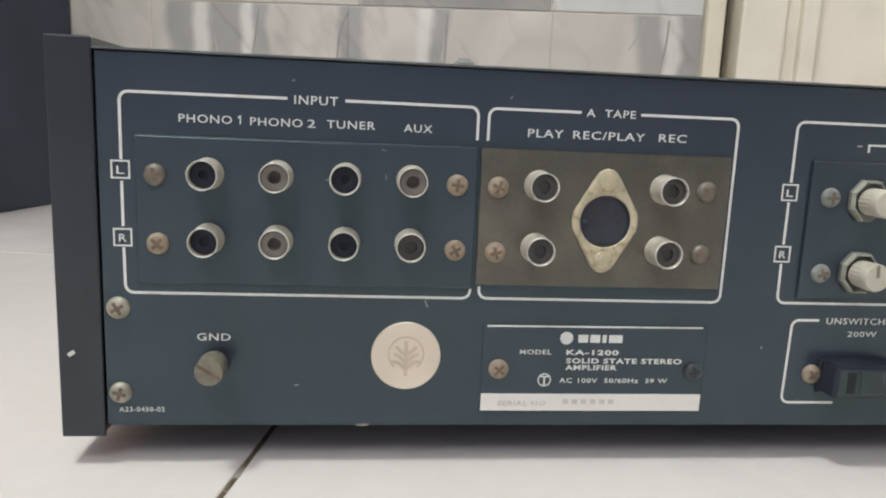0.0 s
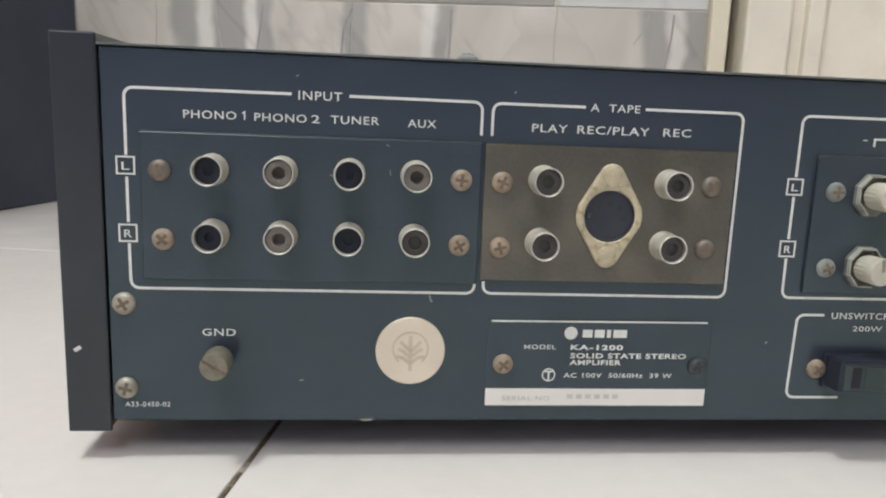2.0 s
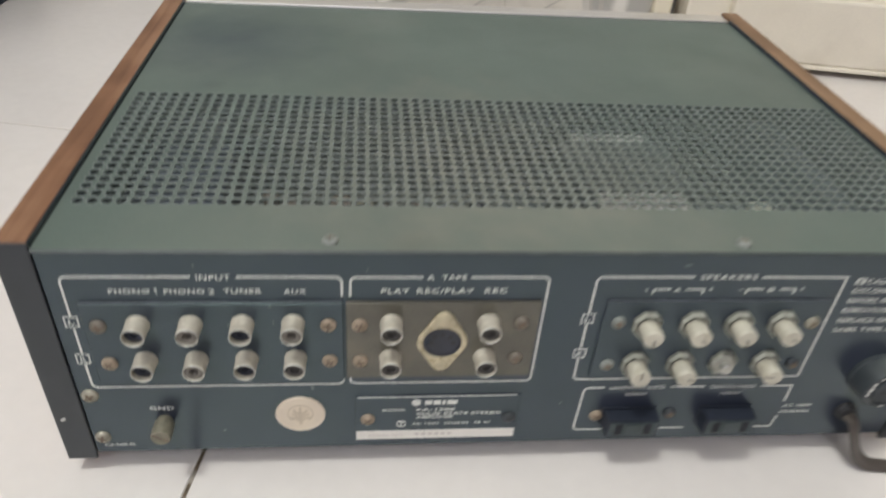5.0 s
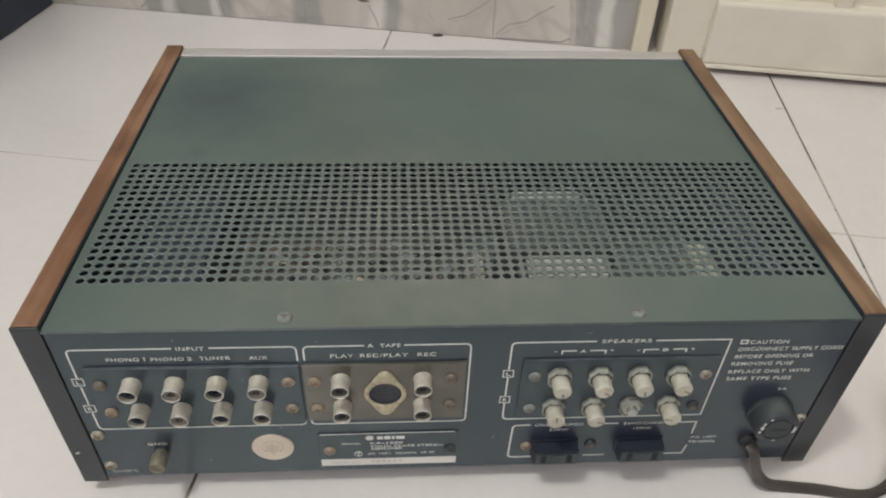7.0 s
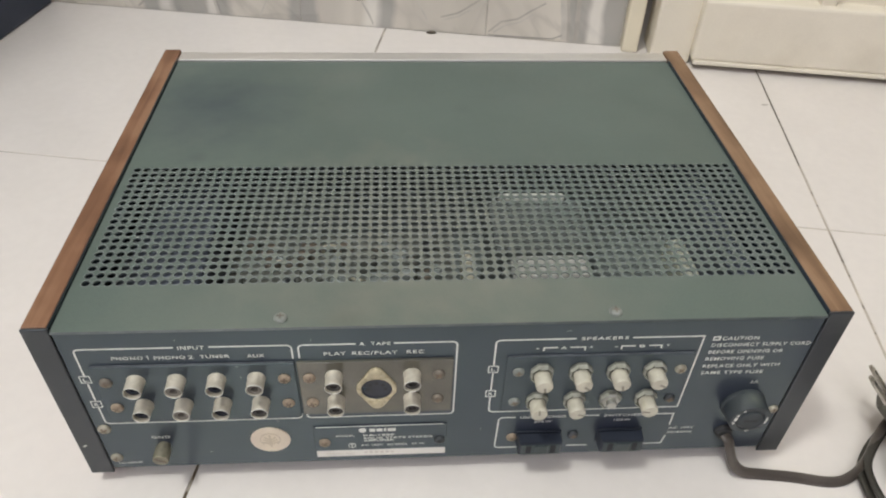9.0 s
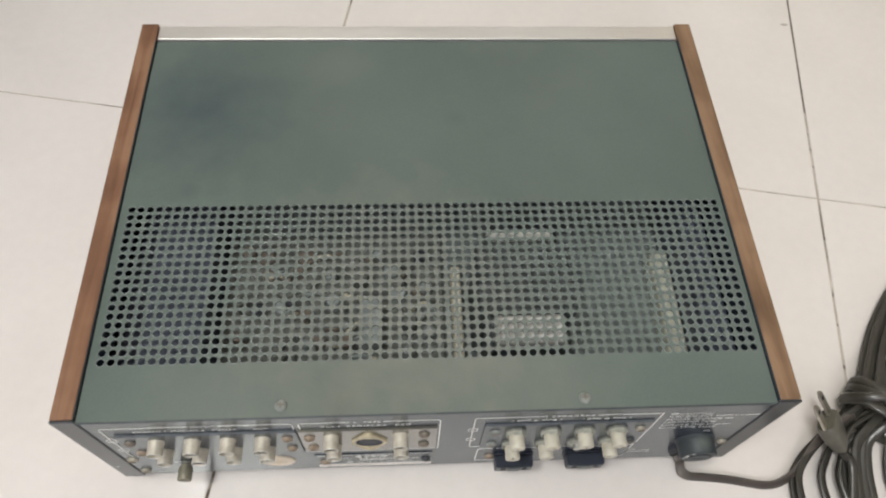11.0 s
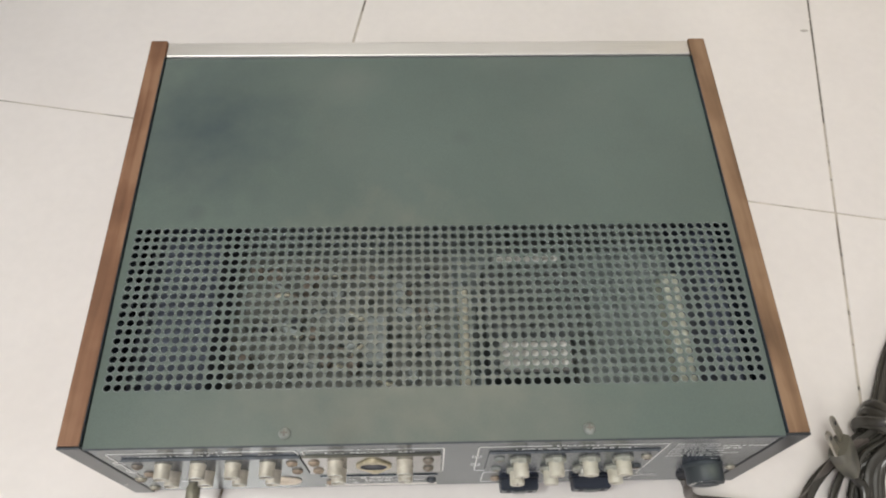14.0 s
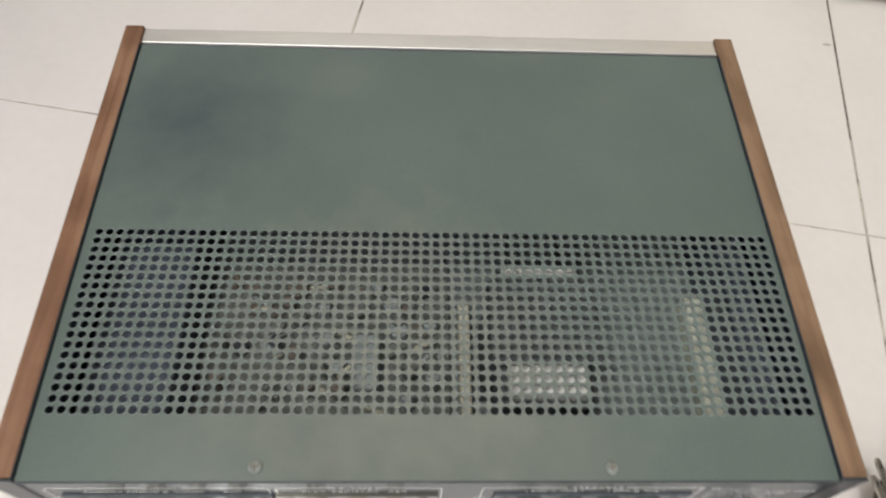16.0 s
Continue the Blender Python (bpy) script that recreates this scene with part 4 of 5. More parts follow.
def binding_post(x, z, cap=True, turn=0.0, gaps=(5, 6)):
    """A castellated eight-sided cup with a ribbed screw cap in it."""
    bm = bmesh.new()
    rings = [[bm.verts.new(V(*p)) for p in octagon(x, z, f, y)] for f, y in ((1.0, -0.4), (1.0, -1.8), (0.95, -2.2))]
    for a, b in zip(rings, rings[1:]):
        for k in range(8):
            bm.faces.new((a[k], a[(k + 1) % 8], b[(k + 1) % 8], b[k]))
    bm.faces.new(rings[-1])
    base = part("binding_post", bm, M_POST, amp, "ivory plastic speaker terminal in a grey eight-sided cup" if cap else "bare plated speaker terminal with its cap missing")
    # upright walls of the cup, one a side, open where the wire goes in
    for k in range(8):
        if k in gaps or not cap and k % 2:
            continue
        o0, o1 = octagon(x, z, 0.97, 0)[k], octagon(x, z, 0.97, 0)[(k + 1) % 8]
        i0, i1 = octagon(x, z, 0.87, 0)[k], octagon(x, z, 0.87, 0)[(k + 1) % 8]
        top = (-3.9, -4.5, -3.9, -3.5, -3.9, -4.3, -3.5, -3.5)[k]
        bm = bmesh.new()
        quad = (o0, o1, i1, i0)
        low = [bm.verts.new(V(p[0], -2.15, p[2])) for p in quad]
        high = [bm.verts.new(V(x + (p[0] - x) * f, top, z + (p[2] - z) * f)) for p, f in zip(quad, (0.97, 0.97, 1.0, 1.0))]
        bm.faces.new(low)
        bm.faces.new(high)
        for q in range(4):
            bm.faces.new((low[q], low[(q + 1) % 4], high[(q + 1) % 4], high[q]))
        part("cup_wall", bm, M_COLLAR, base, "translucent grey wall of the cup")
    if cap:
        bm = bmesh.new()
        lathe(bm, (x, -2.2, z), [(3.3, 0), (3.3, 1.1)], 16)
        part("stud", bm, M_HOLE, base, smooth=True)
        bm = bmesh.new()
        lathe(bm, (x, -3.1, z), [(3.6, 0), (3.9, 0.3), (3.9, 4.7)], 40, ridges=1, ridge=-0.14)
        part("cap", bm, M_IVORY, base, "ribbed ivory cap")
        bm = bmesh.new()
        lathe(bm, (x, -7.7, z), [(3.85, 0), (4.0, 0.2), (3.95, 2.3), (3.6, 2.9), (0.1, 2.95)], 28)
        head = part("cap_head", bm, M_IVORY, base, "smooth ivory cap head", smooth=True)
        c, t = math.cos(radians(turn)), math.sin(radians(turn))
        bm = bmesh.new()
        q = [(x + c * a - t * b, z + t * a + c * b) for a, b in ((0.2, -0.5), (3.75, -0.5), (3.75, 0.5), (0.2, 0.5))]
        lo, hi = [bm.verts.new(V(a, -10.72, b)) for a, b in q], [bm.verts.new(V(a, -8.9, b)) for a, b in q]
        bm.faces.new(lo)
        for k in range(4):
            bm.faces.new((lo[k], lo[(k + 1) % 4], hi[(k + 1) % 4], hi[k]))
        part("slot", bm, M_NUT, head)
    else:
        bm = bmesh.new()
        lathe(bm, (x, -2.2, z), [(5.2, 0), (5.2, 0.7), (4.4, 1.5), (2.4, 1.5)], 6)
        part("washer", bm, M_CHROME, base, "dull plated washer")
        bm = bmesh.new()
        lathe(bm, (x, -3.6, z), [(2.5, 0), (2.5, 2.2), (2.1, 2.6), (0.1, 2.6)], 14)
        part("stud", bm, M_CHROME, base, "dull metal stud", smooth=True)


for i, x in enumerate((222.8, 241.1, 258.8, 276.2)):
    binding_post(x, 84.6, True, (-80, -42, -78, -30)[i])
    binding_post(x, 63.9, i != 2, (95, -15, 0, 170)[i], (6, 7))
for k, (x, z) in enumerate(((211.9, 85.2), (211.9, 63.2), (288.8, 84.6), (288.6, 62.6))):
    screw(x, z, -1.1, 2.8, (M_COVER_SCREW, M_COVER_SCREW, M_ZINC, M_BLACKENED)[k], turn=25 * k)


# mains outlets
def outlet(x):
    """A mains outlet with a two-slot face on a moulded flange."""
    bm = bmesh.new()
    box(bm, x - 11.6, x + 11.6, -1.0, -0.05, 26.8, 37.4, 0.4, 2)
    ob = part("mains_outlet", bm, M_OUTLET, amp, "black plastic two-slot mains outlet")
    bm = bmesh.new()
    pts = [(-11.2, -1.5), (11.2, -1.5), (10.9, -7.2), (10.3, -7.9), (-10.3, -7.9), (-10.9, -7.2)]
    low, high = [bm.verts.new(V(x + a, b, 28.0)) for a, b in pts], [bm.verts.new(V(x + a * 0.98, b, 37.2)) for a, b in pts]
    bm.faces.new(low)
    bm.faces.new(high)
    for k in range(6):
        bm.faces.new((low[k], low[(k + 1) % 6], high[(k + 1) % 6], high[k]))
    bmesh.ops.bevel(bm, geom=[e for e in bm.edges if all(v in high for v in e.verts)], offset=0.5 * MM, segments=2, affect="EDGES")
    part("body", bm, M_OUTLET, ob)
    bm = bmesh.new()
    box(bm, x - 10.0, x + 10.0, -8.2, -7.8, 28.4, 36.4, 0.15)
    face = part("face", bm, M_GREY, ob, "dusty grey front face")
    for dx in (-6.2, 6.2):
        bm = bmesh.new()
        box(bm, x + dx - 1.35, x + dx + 1.35, -8.28, -7.9, 29.4, 35.6)
        part("slot", bm, M_SLOT, face)
    bm = bmesh.new()
    box(bm, x - 3.6, x + 3.6, -8.7, -8.1, 29.0, 36.0, 0.3)
    part("centre_pad", bm, M_GREY, face)


outlet(227.4)
outlet(269.2)
screw(213.8, 32.4, 0, 2.9, M_RUST, turn=40)
screw(245.4, 33.0, 0, 2.8, M_BLACKENED, turn=10)

# fuse holder
bm = bmesh.new()
FX, FZ = 328.2, 55.0
lathe(bm, (FX, 0, FZ), [(11.0, 0), (11.0, 1.4), (10.4, 1.9), (10.2, 9.6), (9.7, 10.3), (7.2, 10.4), (7.0, 9.8), (0.1, 9.7)], 40)
fuse = part("fuse_holder", bm, M_FUSE, amp, "round black fuse holder with worn white marks", smooth=True)
bm = bmesh.new()
lathe(bm, (FX, -9.6, FZ), [(6.6, 0), (6.5, 1.0), (5.9, 1.5), (0.1, 1.5)], 32, ridges=1, ridge=-0.2)
cap = part("cap", bm, M_FUSE, fuse, smooth=True)
bm = bmesh.new()
stroke(bm, [(FX - 3.6, FZ), (FX + 3.6, FZ)], 1.2, -11.2, 0.2)
part("slot", bm, M_HOLE, cap)
for a0, a1, r, w in ((146, 158, 8.0, 1.0), (163, 182, 7.6, 1.5), (188, 199, 8.3, 1.1), (340, 372, 8.4, 0.8), (268, 280, 8.6, 0.5), (120, 128, 8.4, 0.6)):
    bm = bmesh.new()
    stroke(bm, arc(FX, FZ, r, a0, a1, 4), w, -10.55, 0.2)
    part("white_mark", bm, M_INK, fuse)
screw(345.6, 49.8, 0, 2.7, M_ZINC, turn=10)

# cord grommet
bm = bmesh.new()
lathe(bm, (324.6, 0, 32.6), [(4.6, 0), (4.6, 1.2), (4.0, 1.8), (3.9, 3.2), (0.1, 3.2)], 20)
part("cord_grommet", bm, M_RUBBER, amp, smooth=True)

# cover screws
for x, y in ((106.2, 5.6), (253.2, 5.2)):
    bm = bmesh.new()
    lathe(bm, (x, y, 116.85), [(3.0, 0), (3.0, 0.5), (2.7, 1.1), (1.8, 1.7), (0.1, 1.9)], 20, "z")
    ob = part("screw", bm, M_COVER_SCREW, amp, "dull grey cover screw", smooth=True)
    bm = bmesh.new()
    box(bm, x - 1.6, x + 1.6, y - 0.3, y + 0.3, 118.0, 118.80)
    box(bm, x - 0.3, x + 0.3, y - 1.6, y + 1.6, 118.0, 118.78)
    part("cross_recess", bm, M_DULL, ob)

# parts inside, seen through the vent holes
def inner_box(name, x0, x1, y0, y1, z0, z1, material, bevel=0.8, label=""):
    bm = bmesh.new()
    box(bm, x0, x1, y0, y1, z0, z1, bevel)
    return part(name, bm, material, amp, label)


inner_box("inner_chassis", 12.4, 347.6, 1.6, 246, 47, 50, M_STEEL)
# side blocks are invented, so that the outermost holes show navy, not black
inner_box("side_shield", 12.6, 55, 6, 160, 50.1, 86, M_FILLER)
inner_box("side_shield", 332, 347.4, 6, 160, 50.1, 92, M_FILLER)
inner_box("circuit_board", 56, 190, 45, 138, 50.1, 54, M_PCB)
inner_box("divider_plate", 194.4, 200.2, 44, 108, 50.1, 66, M_CREAM_IN)
# mains transformer: a core between two wound ends
inner_box("transformer_core", 206, 259, 57.5, 98.8, 50.1, 107.7, M_IRON, 0.8)
inner_box("transformer_end", 210, 254, 37.5, 57.4, 50.1, 103, M_IRON, 2.0)
inner_box("transformer_end", 210, 254, 98.9, 111, 50.1, 103, M_IRON, 2.0)
inner_box("transformer_label", 213.6, 251, 38.8, 55.0, 103.1, 107.6, M_PAPER)
inner_box("transformer_strap", 213, 249.6, 102.4, 107.4, 103.1, 107.6, M_STRAP)
inner_box("heat_sink", 320.4, 331.4, 42, 115, 50.1, 66, M_SINK)
inner_box("coupling_block", 139.6, 151.9, 57.5, 88, 54.1, 68, M_CAP)
rnd = random.Random(5)
for k in range(40):
    x, y = rnd.uniform(64, 184), rnd.uniform(50, 124)
    if 132 < x < 158 and 50 < y < 94:
        continue
    h, r = rnd.uniform(3, 14), rnd.uniform(2.5, 6.0)
    bm = bmesh.new()
    lathe(bm, (x, y, 53.9), [(r, 0), (r, h - 0.6), (r * 0.85, h), (0.1, h)], 14, "z")
    part("capacitor", bm, rnd.choice((M_CAP, M_RED, M_CAP, M_RED, M_BLACK, M_PCB)), amp, smooth=True)
for k in range(30):
    x, y = rnd.uniform(62, 178), rnd.uniform(50, 122)
    bm = bmesh.new()
    sweep(bm, [(x, y, 54), (x + 1, y, 58.5), (x + 8, y + rnd.uniform(-6, 6), 59), (x + 10, y, 54)], 2.6, 2.6, 6, 3)
    part("resistor", bm, rnd.choice((M_RED, M_CAP, M_PCB, M_CREAM_IN)), amp, smooth=True)

# ---- mains cord and its bundle ----
cord = new("mains_cord")
tagged(cord, "dark rubber mains cord tied in a bundle on the floor", "power cord")
bm = bmesh.new()
sweep(bm, [(324.6, -3, 32.6), (326, -6.4, 31), (328, -8.4, 24.5), (332, -9.5, 15.5), (338.5, -10.5, 9), (348, -11, 7.0), (364, -13, 6.6), (386, -17, 6.4), (398, -14.5, 9), (407, -8, 13), (416, 2, 17), (428, 12, 20), (446, 21, 22)], 6.2, 3.0, 12, 9)
part("lead", bm, M_LEAD, cord, "flat brown-black lead", smooth=True)
rnd = random.Random(11)
AX = Vector((0.50, 0.866, 0))     # long axis of the bundle
SD = Vector((0.866, -0.50, 0))
C0 = Vector((460, 20, 0))


UP_AX, UP_SD = Vector((0.60, 0.80, 0)), Vector((0.80, -0.60, 0))
LOW_AX, LOW_SD = Vector((0.37, 0.929, 0)), Vector((0.929, -0.37, 0))


def bundle_pt(a, s, z):
    """A point of the bundle: its upper and lower halves bend at the waist."""
    k = min(1.0, abs(a) / 30)
    ax, sd = (UP_AX, UP_SD) if a > 0 else (LOW_AX, LOW_SD)
    p = C0 + (AX * (1 - k) + ax * k) * a + (SD * (1 - k) + sd * k) * s
    return (p.x, p.y, z + FLOOR_Z)


def loop_pts(left, right, end, top, s_l, s_r, z, lift):
    """One turn of cord: through the waist, up to a narrow end, back, and down into a wide lower loop."""
    def w(a, q, h):
        p = C0 + AX * a + SD * q
        return (p.x, p.y, FLOOR_Z + h)
    mid = (left + right) / 2
    return [w(0, s_l, z + lift), w(24, s_l * 0.75, z + 5), w(top * 0.62, s_l * 0.6, z), w(top, (s_l + s_r) / 2 + 4, z - 1), w(top * 0.62, s_r * 1.2 + 6, z), w(24, s_r * 0.9, z + 4),
            w(0, s_r, z + lift), (right + 5, 5, FLOOR_Z + z + 4), (right, -12, FLOOR_Z + z + 1), (right - 5, -46, FLOOR_Z + z), (mid, end, FLOOR_Z + z), (left + 3, -46, FLOOR_Z + z),
            (left, -18, FLOOR_Z + z + 1), (left + 5 + (430 - left) * 0.12, -3, FLOOR_Z + z + 3), (left * 0.5 + 228, 12, FLOOR_Z + z + 6), w(0, s_l, z + lift)]


for left, right, end, top, s_l, s_r, z, lift in ((402, 464, -92, 118, -13, 12, 3.4, 6), (418, 447, -84, 104, -8, 6, 7.4, 8), (427, 440, -78, 96, -2, 1, 11.0, 8),
                                                 (403.5, 449, -99, 110, -11, 8, 8.0, 12), (421, 437, -70, 126, -5, 4, 3.4, 14)):
    bm = bmesh.new()
    sweep(bm, loop_pts(left, right, end, top, s_l, s_r, z, lift), 5.6, 3.4, 10, 6)
    part("loop", bm, M_CORD, cord, smooth=True)
for k in range(4):
    a0 = (-5, 1, 7, 3)[k]
    tilt, rx, rz = (5.0, 7.5, 6.0, -3.0)[k], (19.0, 19.6, 19.2, 21.0)[k], (14.5, 16.0, 15.0, 18.0)[k]
    bm = bmesh.new()
    sweep(bm, [bundle_pt(a0 - tilt * math.cos(t) + rnd.uniform(-0.9, 0.9), rx * math.cos(t), 19.0 + rz * math.sin(t)) for t in [2 * math.pi * q / 14 for q in range(15)]], 6.0, 4.0, 10, 4)
    part("wrap", bm, M_CORD, cord, smooth=True)
PLUG_ROLL = 20
TIP = Vector((409.5, 22.6, 49.0))
PD = Vector((-0.52, 0.58, 0.63)).normalized()
PS = PD.cross(Vector((0, 0, 1))).normalized()
PS = (Matrix.Rotation(radians(PLUG_ROLL), 3, PD) @ PS).normalized()
PU = PS.cross(PD).normalized()
PF = TIP - PD * 16
bm = bmesh.new()
sweep(bm, [(434, -62, 9), (431, -40, 13), tuple(PF - PD * 34 + Vector((1, -4, 2))), tuple(PF - PD * 28 + Vector((0, -1, 0))), tuple(PF - PD * 22)], 6, 4.4, 12, 5)
part("plug_lead", bm, M_CORD, cord, smooth=True)
bm = bmesh.new()
rings = []
for d, w, h in ((-24, 3.6, 3.2), (-21, 5.6, 4.4), (-14, 8.2, 5.2), (-7, 9.8, 5.8), (-1.4, 9.9, 5.8), (0, 9.0, 5.0)):
    rings.append([bm.verts.new((PF + PD * d + PS * (w * math.copysign(abs(math.cos(t)) ** 0.6, math.cos(t))) + PU * (h * math.copysign(abs(math.sin(t)) ** 0.6, math.sin(t)))) * MM)
                  for t in [2 * math.pi * (q + 0.5) / 20 for q in range(20)]])
for ra, rb in zip(rings, rings[1:]):
    for q in range(20):
        bm.faces.new((ra[q], ra[(q + 1) % 20], rb[(q + 1) % 20], rb[q]))
bm.faces.new(rings[0])
bm.faces.new(rings[-1])
plug = part("plug", bm, M_PLUG, cord, "dark rubber two-pin plug", smooth=True)
for s in (-6.2, 6.2):
    st = PF + PS * s
    bm = bmesh.new()
    pts = [(-1, -2.9), (13.5, -2.9), (16, -1.4), (16, 1.4), (13.5, 2.9), (-1, 2.9)]
    lo = [bm.verts.new((st + PD * a + PS * b - PU * 0.75) * MM) for a, b in pts]
    hi = [bm.verts.new((st + PD * a + PS * b + PU * 0.75) * MM) for a, b in pts]
    bm.faces.new(lo)
    bm.faces.new(hi)
    for q in range(6):
        bm.faces.new((lo[q], lo[(q + 1) % 6], hi[(q + 1) % 6], hi[q]))
    prong = part("prong", bm, M_PRONG, plug, "plated flat plug pin with a hole")
    bm = bmesh.new()
    disc = [st + PD * (11.5 + 1.4 * math.cos(a)) + PS * (1.4 * math.sin(a)) for a in [2 * math.pi * q / 12 for q in range(12)]]
    top, low = [bm.verts.new((p + PU * 0.8) * MM) for p in disc], [bm.verts.new((p - PU * 0.8) * MM) for p in disc]
    bm.faces.new(top)
    bm.faces.new(low)
    for q in range(12):
        bm.faces.new((top[q], top[(q + 1) % 12], low[(q + 1) % 12], low[q]))
    part("pin_hole", bm, M_HOLE, prong)

# ---- floor and wall tiles ----
TILE, JOINT = 397.0, 1.65
bm = bmesh.new()
box(bm, JOINT / 2, TILE - JOINT / 2, 0.55, TILE - 0.55, -8, 0, 0.7, 2)
first = part("floor_tile", bm, M_FLOOR, floor)
for i in range(-7, 5):
    for j in range(-6, 2):
        ob = first if (i, j) == (0, 0) else new("floor_tile", first.data)
        ob.parent = floor
        ob.location = (i * TILE * MM, j * TILE * MM, 0)

WH = 212.0
LIGHT, WHITE, GREY, DARK = (0.64, 0.60, 0.535), (0.74, 0.71, 0.655), (0.415, 0.40, 0.37), (0.38, 0.365, 0.335)
M_COURSE_A = stone_print("stone_print_a", 478.0, -262.0, ((0, GREY), (11, WHITE), (24, GREY), (40, LIGHT), (110, GREY), (138, LIGHT), (190, WHITE), (205, GREY), (222, LIGHT), (412, GREY), (436, WHITE), (452, GREY), (476, GREY)))
M_COURSE_B = stone_print("stone_print_b", 772.0, -706.0, ((0, LIGHT), (193, WHITE), (385, LIGHT), (578, DARK), (770, DARK)), white_from=66.0)


def wall_piece(u0, u1, row, material):
    bm = bmesh.new()
    box(bm, u0 + 0.4, u1 - 0.4, -2.0, 8, row * WH + 0.7, (row + 1) * WH - 0.7, 0.7, 1)
    part("wall_tile", bm, material, wall_n)


for row in range(12):
    edge = 210.0
    for q in range(13):
        u0 = (64.0 if row % 2 == 0 else 62.0) - (206.0 if row % 2 == 0 else 193.0) * q
        if u0 > -2290:
            wall_piece(u0, edge, row, M_COURSE_B if row % 2 else M_COURSE_A)
            edge = u0

bm = bmesh.new()
lathe(bm, (513.5, 385.5, FLOOR_Z - 0.02), [(4.0, 0), (3.2, 0.25), (0.3, 0.3)], 7, "z")
bmesh.ops.scale(bm, vec=(1.0, 0.4, 1.0), space=Matrix.Translation((-0.5135, -0.3855, 0)), verts=bm.verts)
flake = part("dirt_flake", bm, M_FLAKE)
tagged(flake, "small grey-brown flake of dirt on a floor tile", "debris")

# dirt at the foot of the wall and a chipped mark on a tile
bm = bmesh.new()
lathe(bm, (198, 544, FLOOR_Z), [(0.5, 0), (6, 0.6), (4.5, 1.8), (0.4, 2.2)], 9, "z")
bmesh.ops.scale(bm, vec=(1.0, 0.45, 1.0), space=Matrix.Translation((-0.198, -0.544, 0)), verts=bm.verts)
crumb = part("dirt_crumb", bm, M_DIRT)
tagged(crumb, "dark crumb of dirt at the foot of the wall", "debris")
bm = bmesh.new()
pts = [(-90, 38.6), (-78, 37.4), (-64, 39.4), (-72, 36.0), (-73, 32.4), (-70, 30.4), (-78, 29.6), (-84, 31.2), (-79, 33.2), (-80, 36.2)]
vs = [bm.verts.new(V(x, -2.5, z)) for x, z in pts]
ws = [bm.verts.new(V(x, -1.8, z)) for x, z in pts]
bm.faces.new(vs)
for i in range(len(pts)):
    bm.faces.new((vs[i], vs[(i + 1) % len(pts)], ws[(i + 1) % len(pts)], ws[i]))
part("chip_mark", bm, M_CHIP, wall_n)

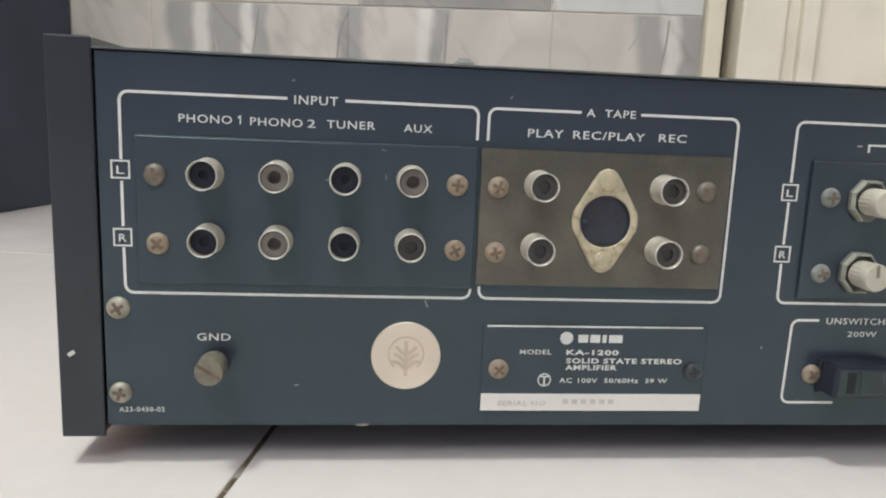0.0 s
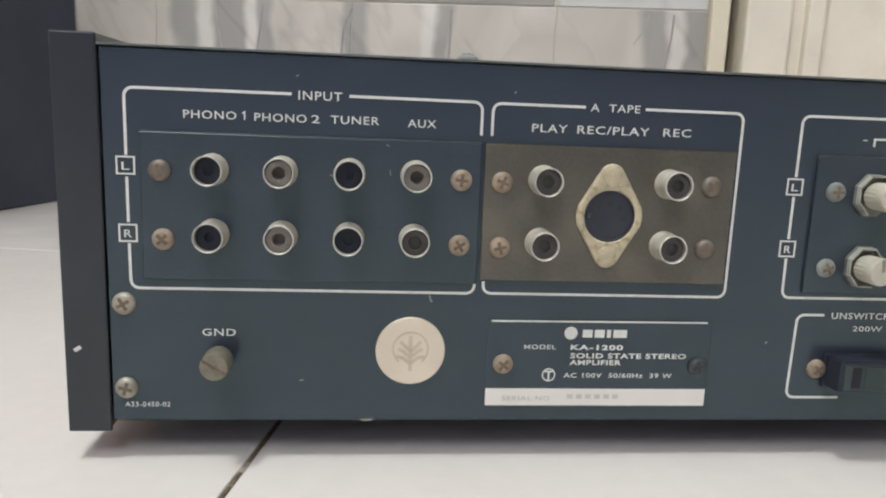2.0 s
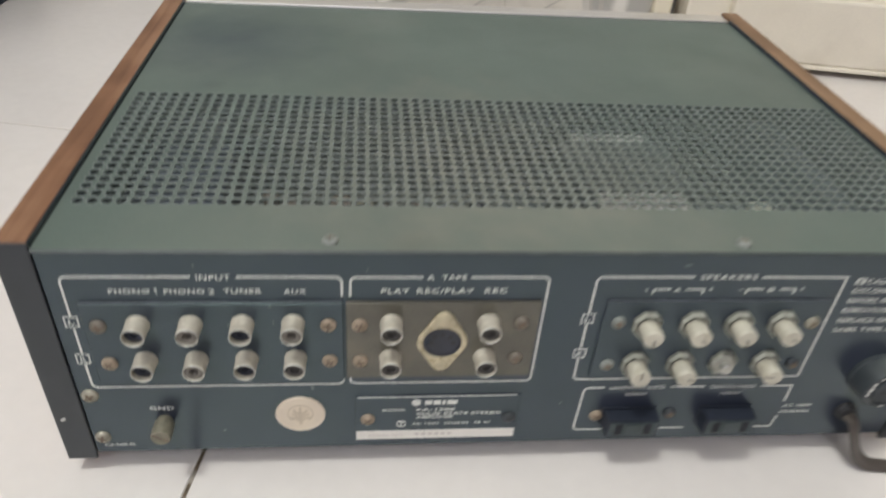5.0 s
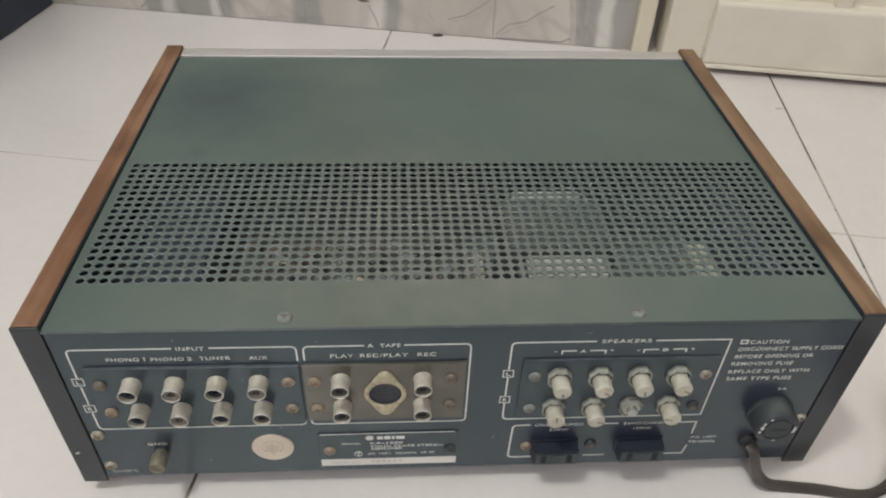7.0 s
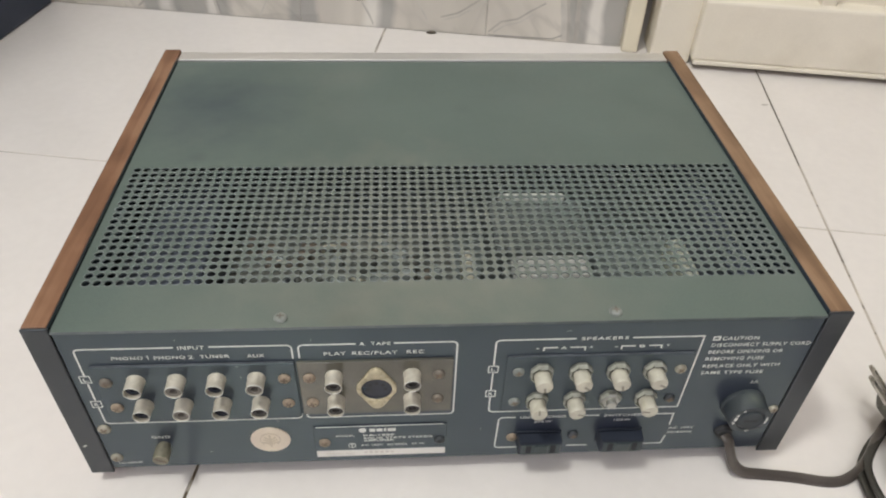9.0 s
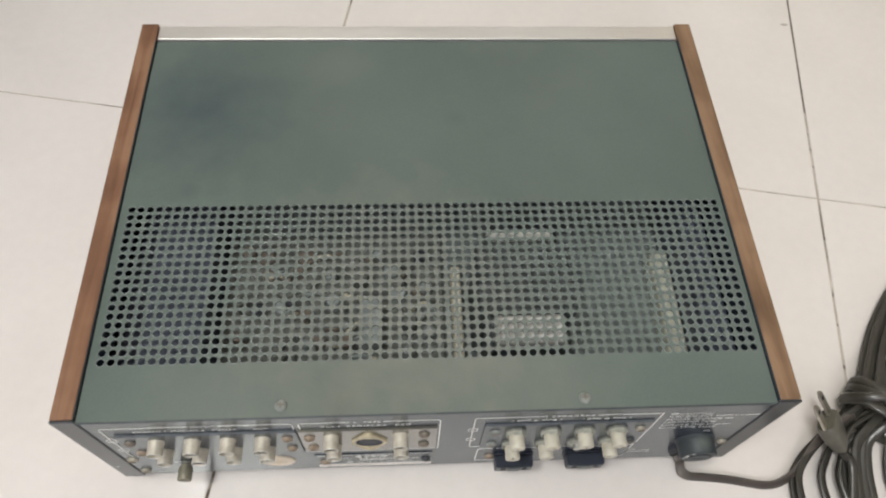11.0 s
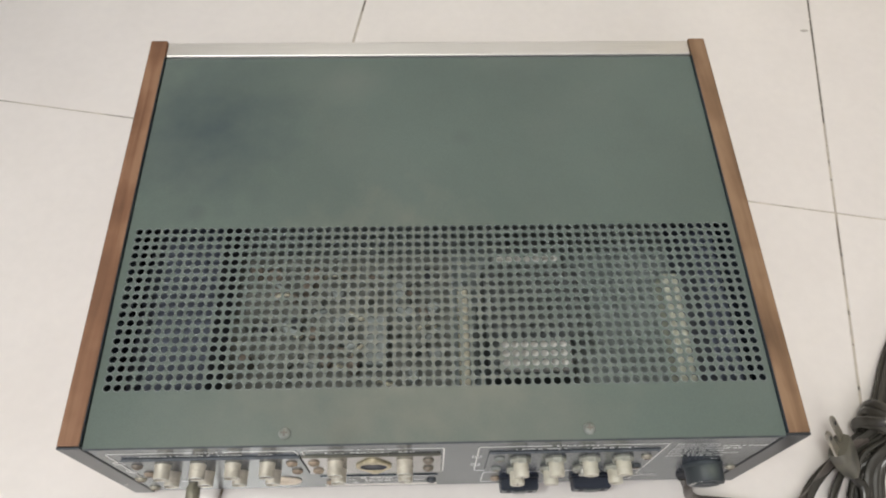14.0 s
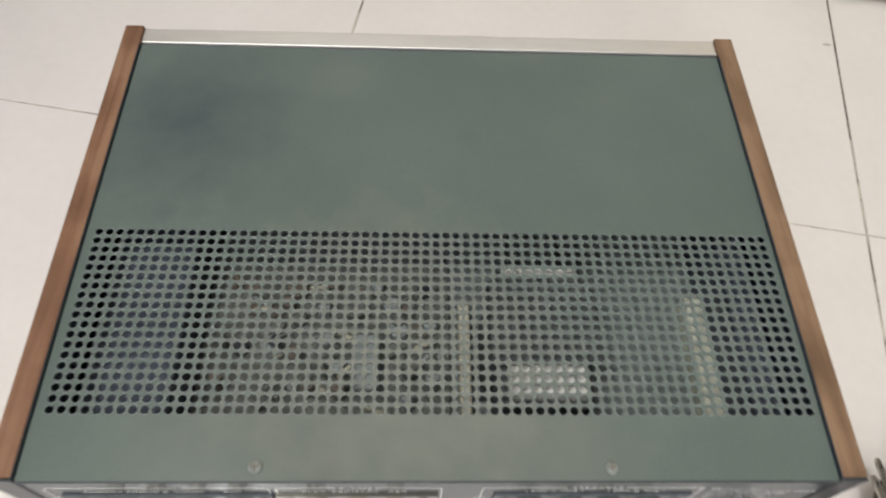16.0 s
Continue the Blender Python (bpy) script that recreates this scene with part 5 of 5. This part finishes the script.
# veins and stone edges printed on the lowest course of wall tiles
M_VEIN = mat("printed_grey_vein", (0.43, 0.405, 0.365), 0.35, var=0.15, scale=60)
M_VEIN_PALE = mat("printed_pale_vein", (0.53, 0.505, 0.46), 0.35, var=0.12, scale=60)
M_VEIN_DARK = mat("printed_dark_vein", (0.33, 0.315, 0.29), 0.35, var=0.15, scale=60)
for pts, w, m in (([(-331, 4), (-319, 14), (-297, 22), (-282, 31), (-262, 52)], 2.4, M_VEIN), ([(-319, 14), (-309, 30), (-304, 52)], 1.4, M_VEIN_PALE), ([(-257, 34), (-254, 18), (-251, 3)], 1.6, M_VEIN),
                  ([(-246, 60), (-241, 34), (-240, 18), (-237, 2)], 4.6, M_VEIN_PALE), ([(-243, 60), (-239, 34), (-238, 18), (-235.5, 2)], 1.8, M_VEIN_DARK), ([(-190, 3), (-178, 26), (-170, 56)], 1.2, M_VEIN_PALE),
                  ([(-73, 28), (-66, 16), (-61, 4)], 2.2, M_VEIN_PALE), ([(-22, 50), (-12, 34), (-1, 14)], 1.6, M_VEIN_PALE), ([(14, 18), (33, 24), (48, 34.5), (62, 45)], 2.0, M_VEIN), ([(16, 15), (34, 20.5), (50, 31), (62, 40)], 1.6, M_VEIN_PALE),
                  ([(65, 46), (78, 54), (92, 66)], 1.6, M_VEIN), ([(67, 5.6), (80, 18), (98, 22.6), (112, 33), (126, 42)], 2.0, M_VEIN), ([(72, 5), (84, 14), (100, 19), (114, 29)], 1.8, M_VEIN_PALE),
                  ([(67, 2), (103, 2.4), (137, 3), (147, 8)], 1.4, M_VEIN_DARK), ([(139, 90), (141, 62), (147, 28), (149, 3)], 6.5, M_VEIN_PALE), ([(144, 90), (146, 62), (152, 28), (154, 3)], 3.2, M_VEIN), ([(161, 90), (160, 62), (161, 28), (162.5, 3)], 5.0, M_VEIN),
                  ([(166, 62), (190, 62.6), (208, 64)], 1.2, M_VEIN_PALE), ([(-142, 205), (-150, 185), (-153, 150)], 2.4, M_VEIN_DARK), ([(-234, 207), (-236, 190), (-242, 150)], 2.0, M_VEIN_DARK), ([(-40.5, 207), (-41, 180), (-42, 150)], 2.6, M_VEIN_DARK),
                  ([(-284, 205), (-282, 185), (-276, 150)], 1.4, M_VEIN), ([(141, 178), (150, 192), (154, 207)], 1.6, M_VEIN), ([(178, 207), (177, 185), (172, 150)], 2.0, M_VEIN_DARK)):
    bm = bmesh.new()
    stroke(bm, pts, w, -2.12 - 0.03 * (m is not M_VEIN_PALE), 0.1)
    part("printed_vein", bm, m, wall_n)

# dirt packed in the floor joints
M_JOINT_DIRT = mat("joint_dirt", (0.15, 0.112, 0.072), 0.95, var=0.5, scale=220)
M_JOINT_GREY = mat("grey_joint_dirt", (0.19, 0.172, 0.145), 0.95, var=0.5, scale=160, stain=(0.08, 0.07, 0.06), stain_amt=0.9, stain_scale=90)
rnd = random.Random(21)


def joint_dirt(along, at, start, end, longest, gap, material):
    """Uneven plugs of dirt along one joint of the floor, between two places on it."""
    p = start
    while p < end:
        q = min(end, p + rnd.uniform(0.25, 1.0) * longest)
        w = rnd.uniform(0.5, 0.75)
        bm = bmesh.new()
        box(bm, *((at - w, at + w, p, q) if along == "y" else (p, q, at - 0.45, at + 0.45)), -0.59, -0.12, 0.1)
        part("joint_dirt", bm, material, floor)
        p = q + rnd.uniform(0.3, 1.0) * gap


joint_dirt("y", -TILE, -340, -277, 22, 2.5, M_JOINT_DIRT)
joint_dirt("y", -TILE, -270, -216, 22, 1.5, M_JOINT_DIRT)
joint_dirt("y", 0, 88, 262, 34, 1.6, M_JOINT_GREY)
joint_dirt("y", 0, 30, 84, 3.0, 26, M_JOINT_GREY)
joint_dirt("y", 0, -190, -20, 3.5, 40, M_JOINT_GREY)
joint_dirt("y", -TILE, 150, 190, 16, 4, M_JOINT_GREY)
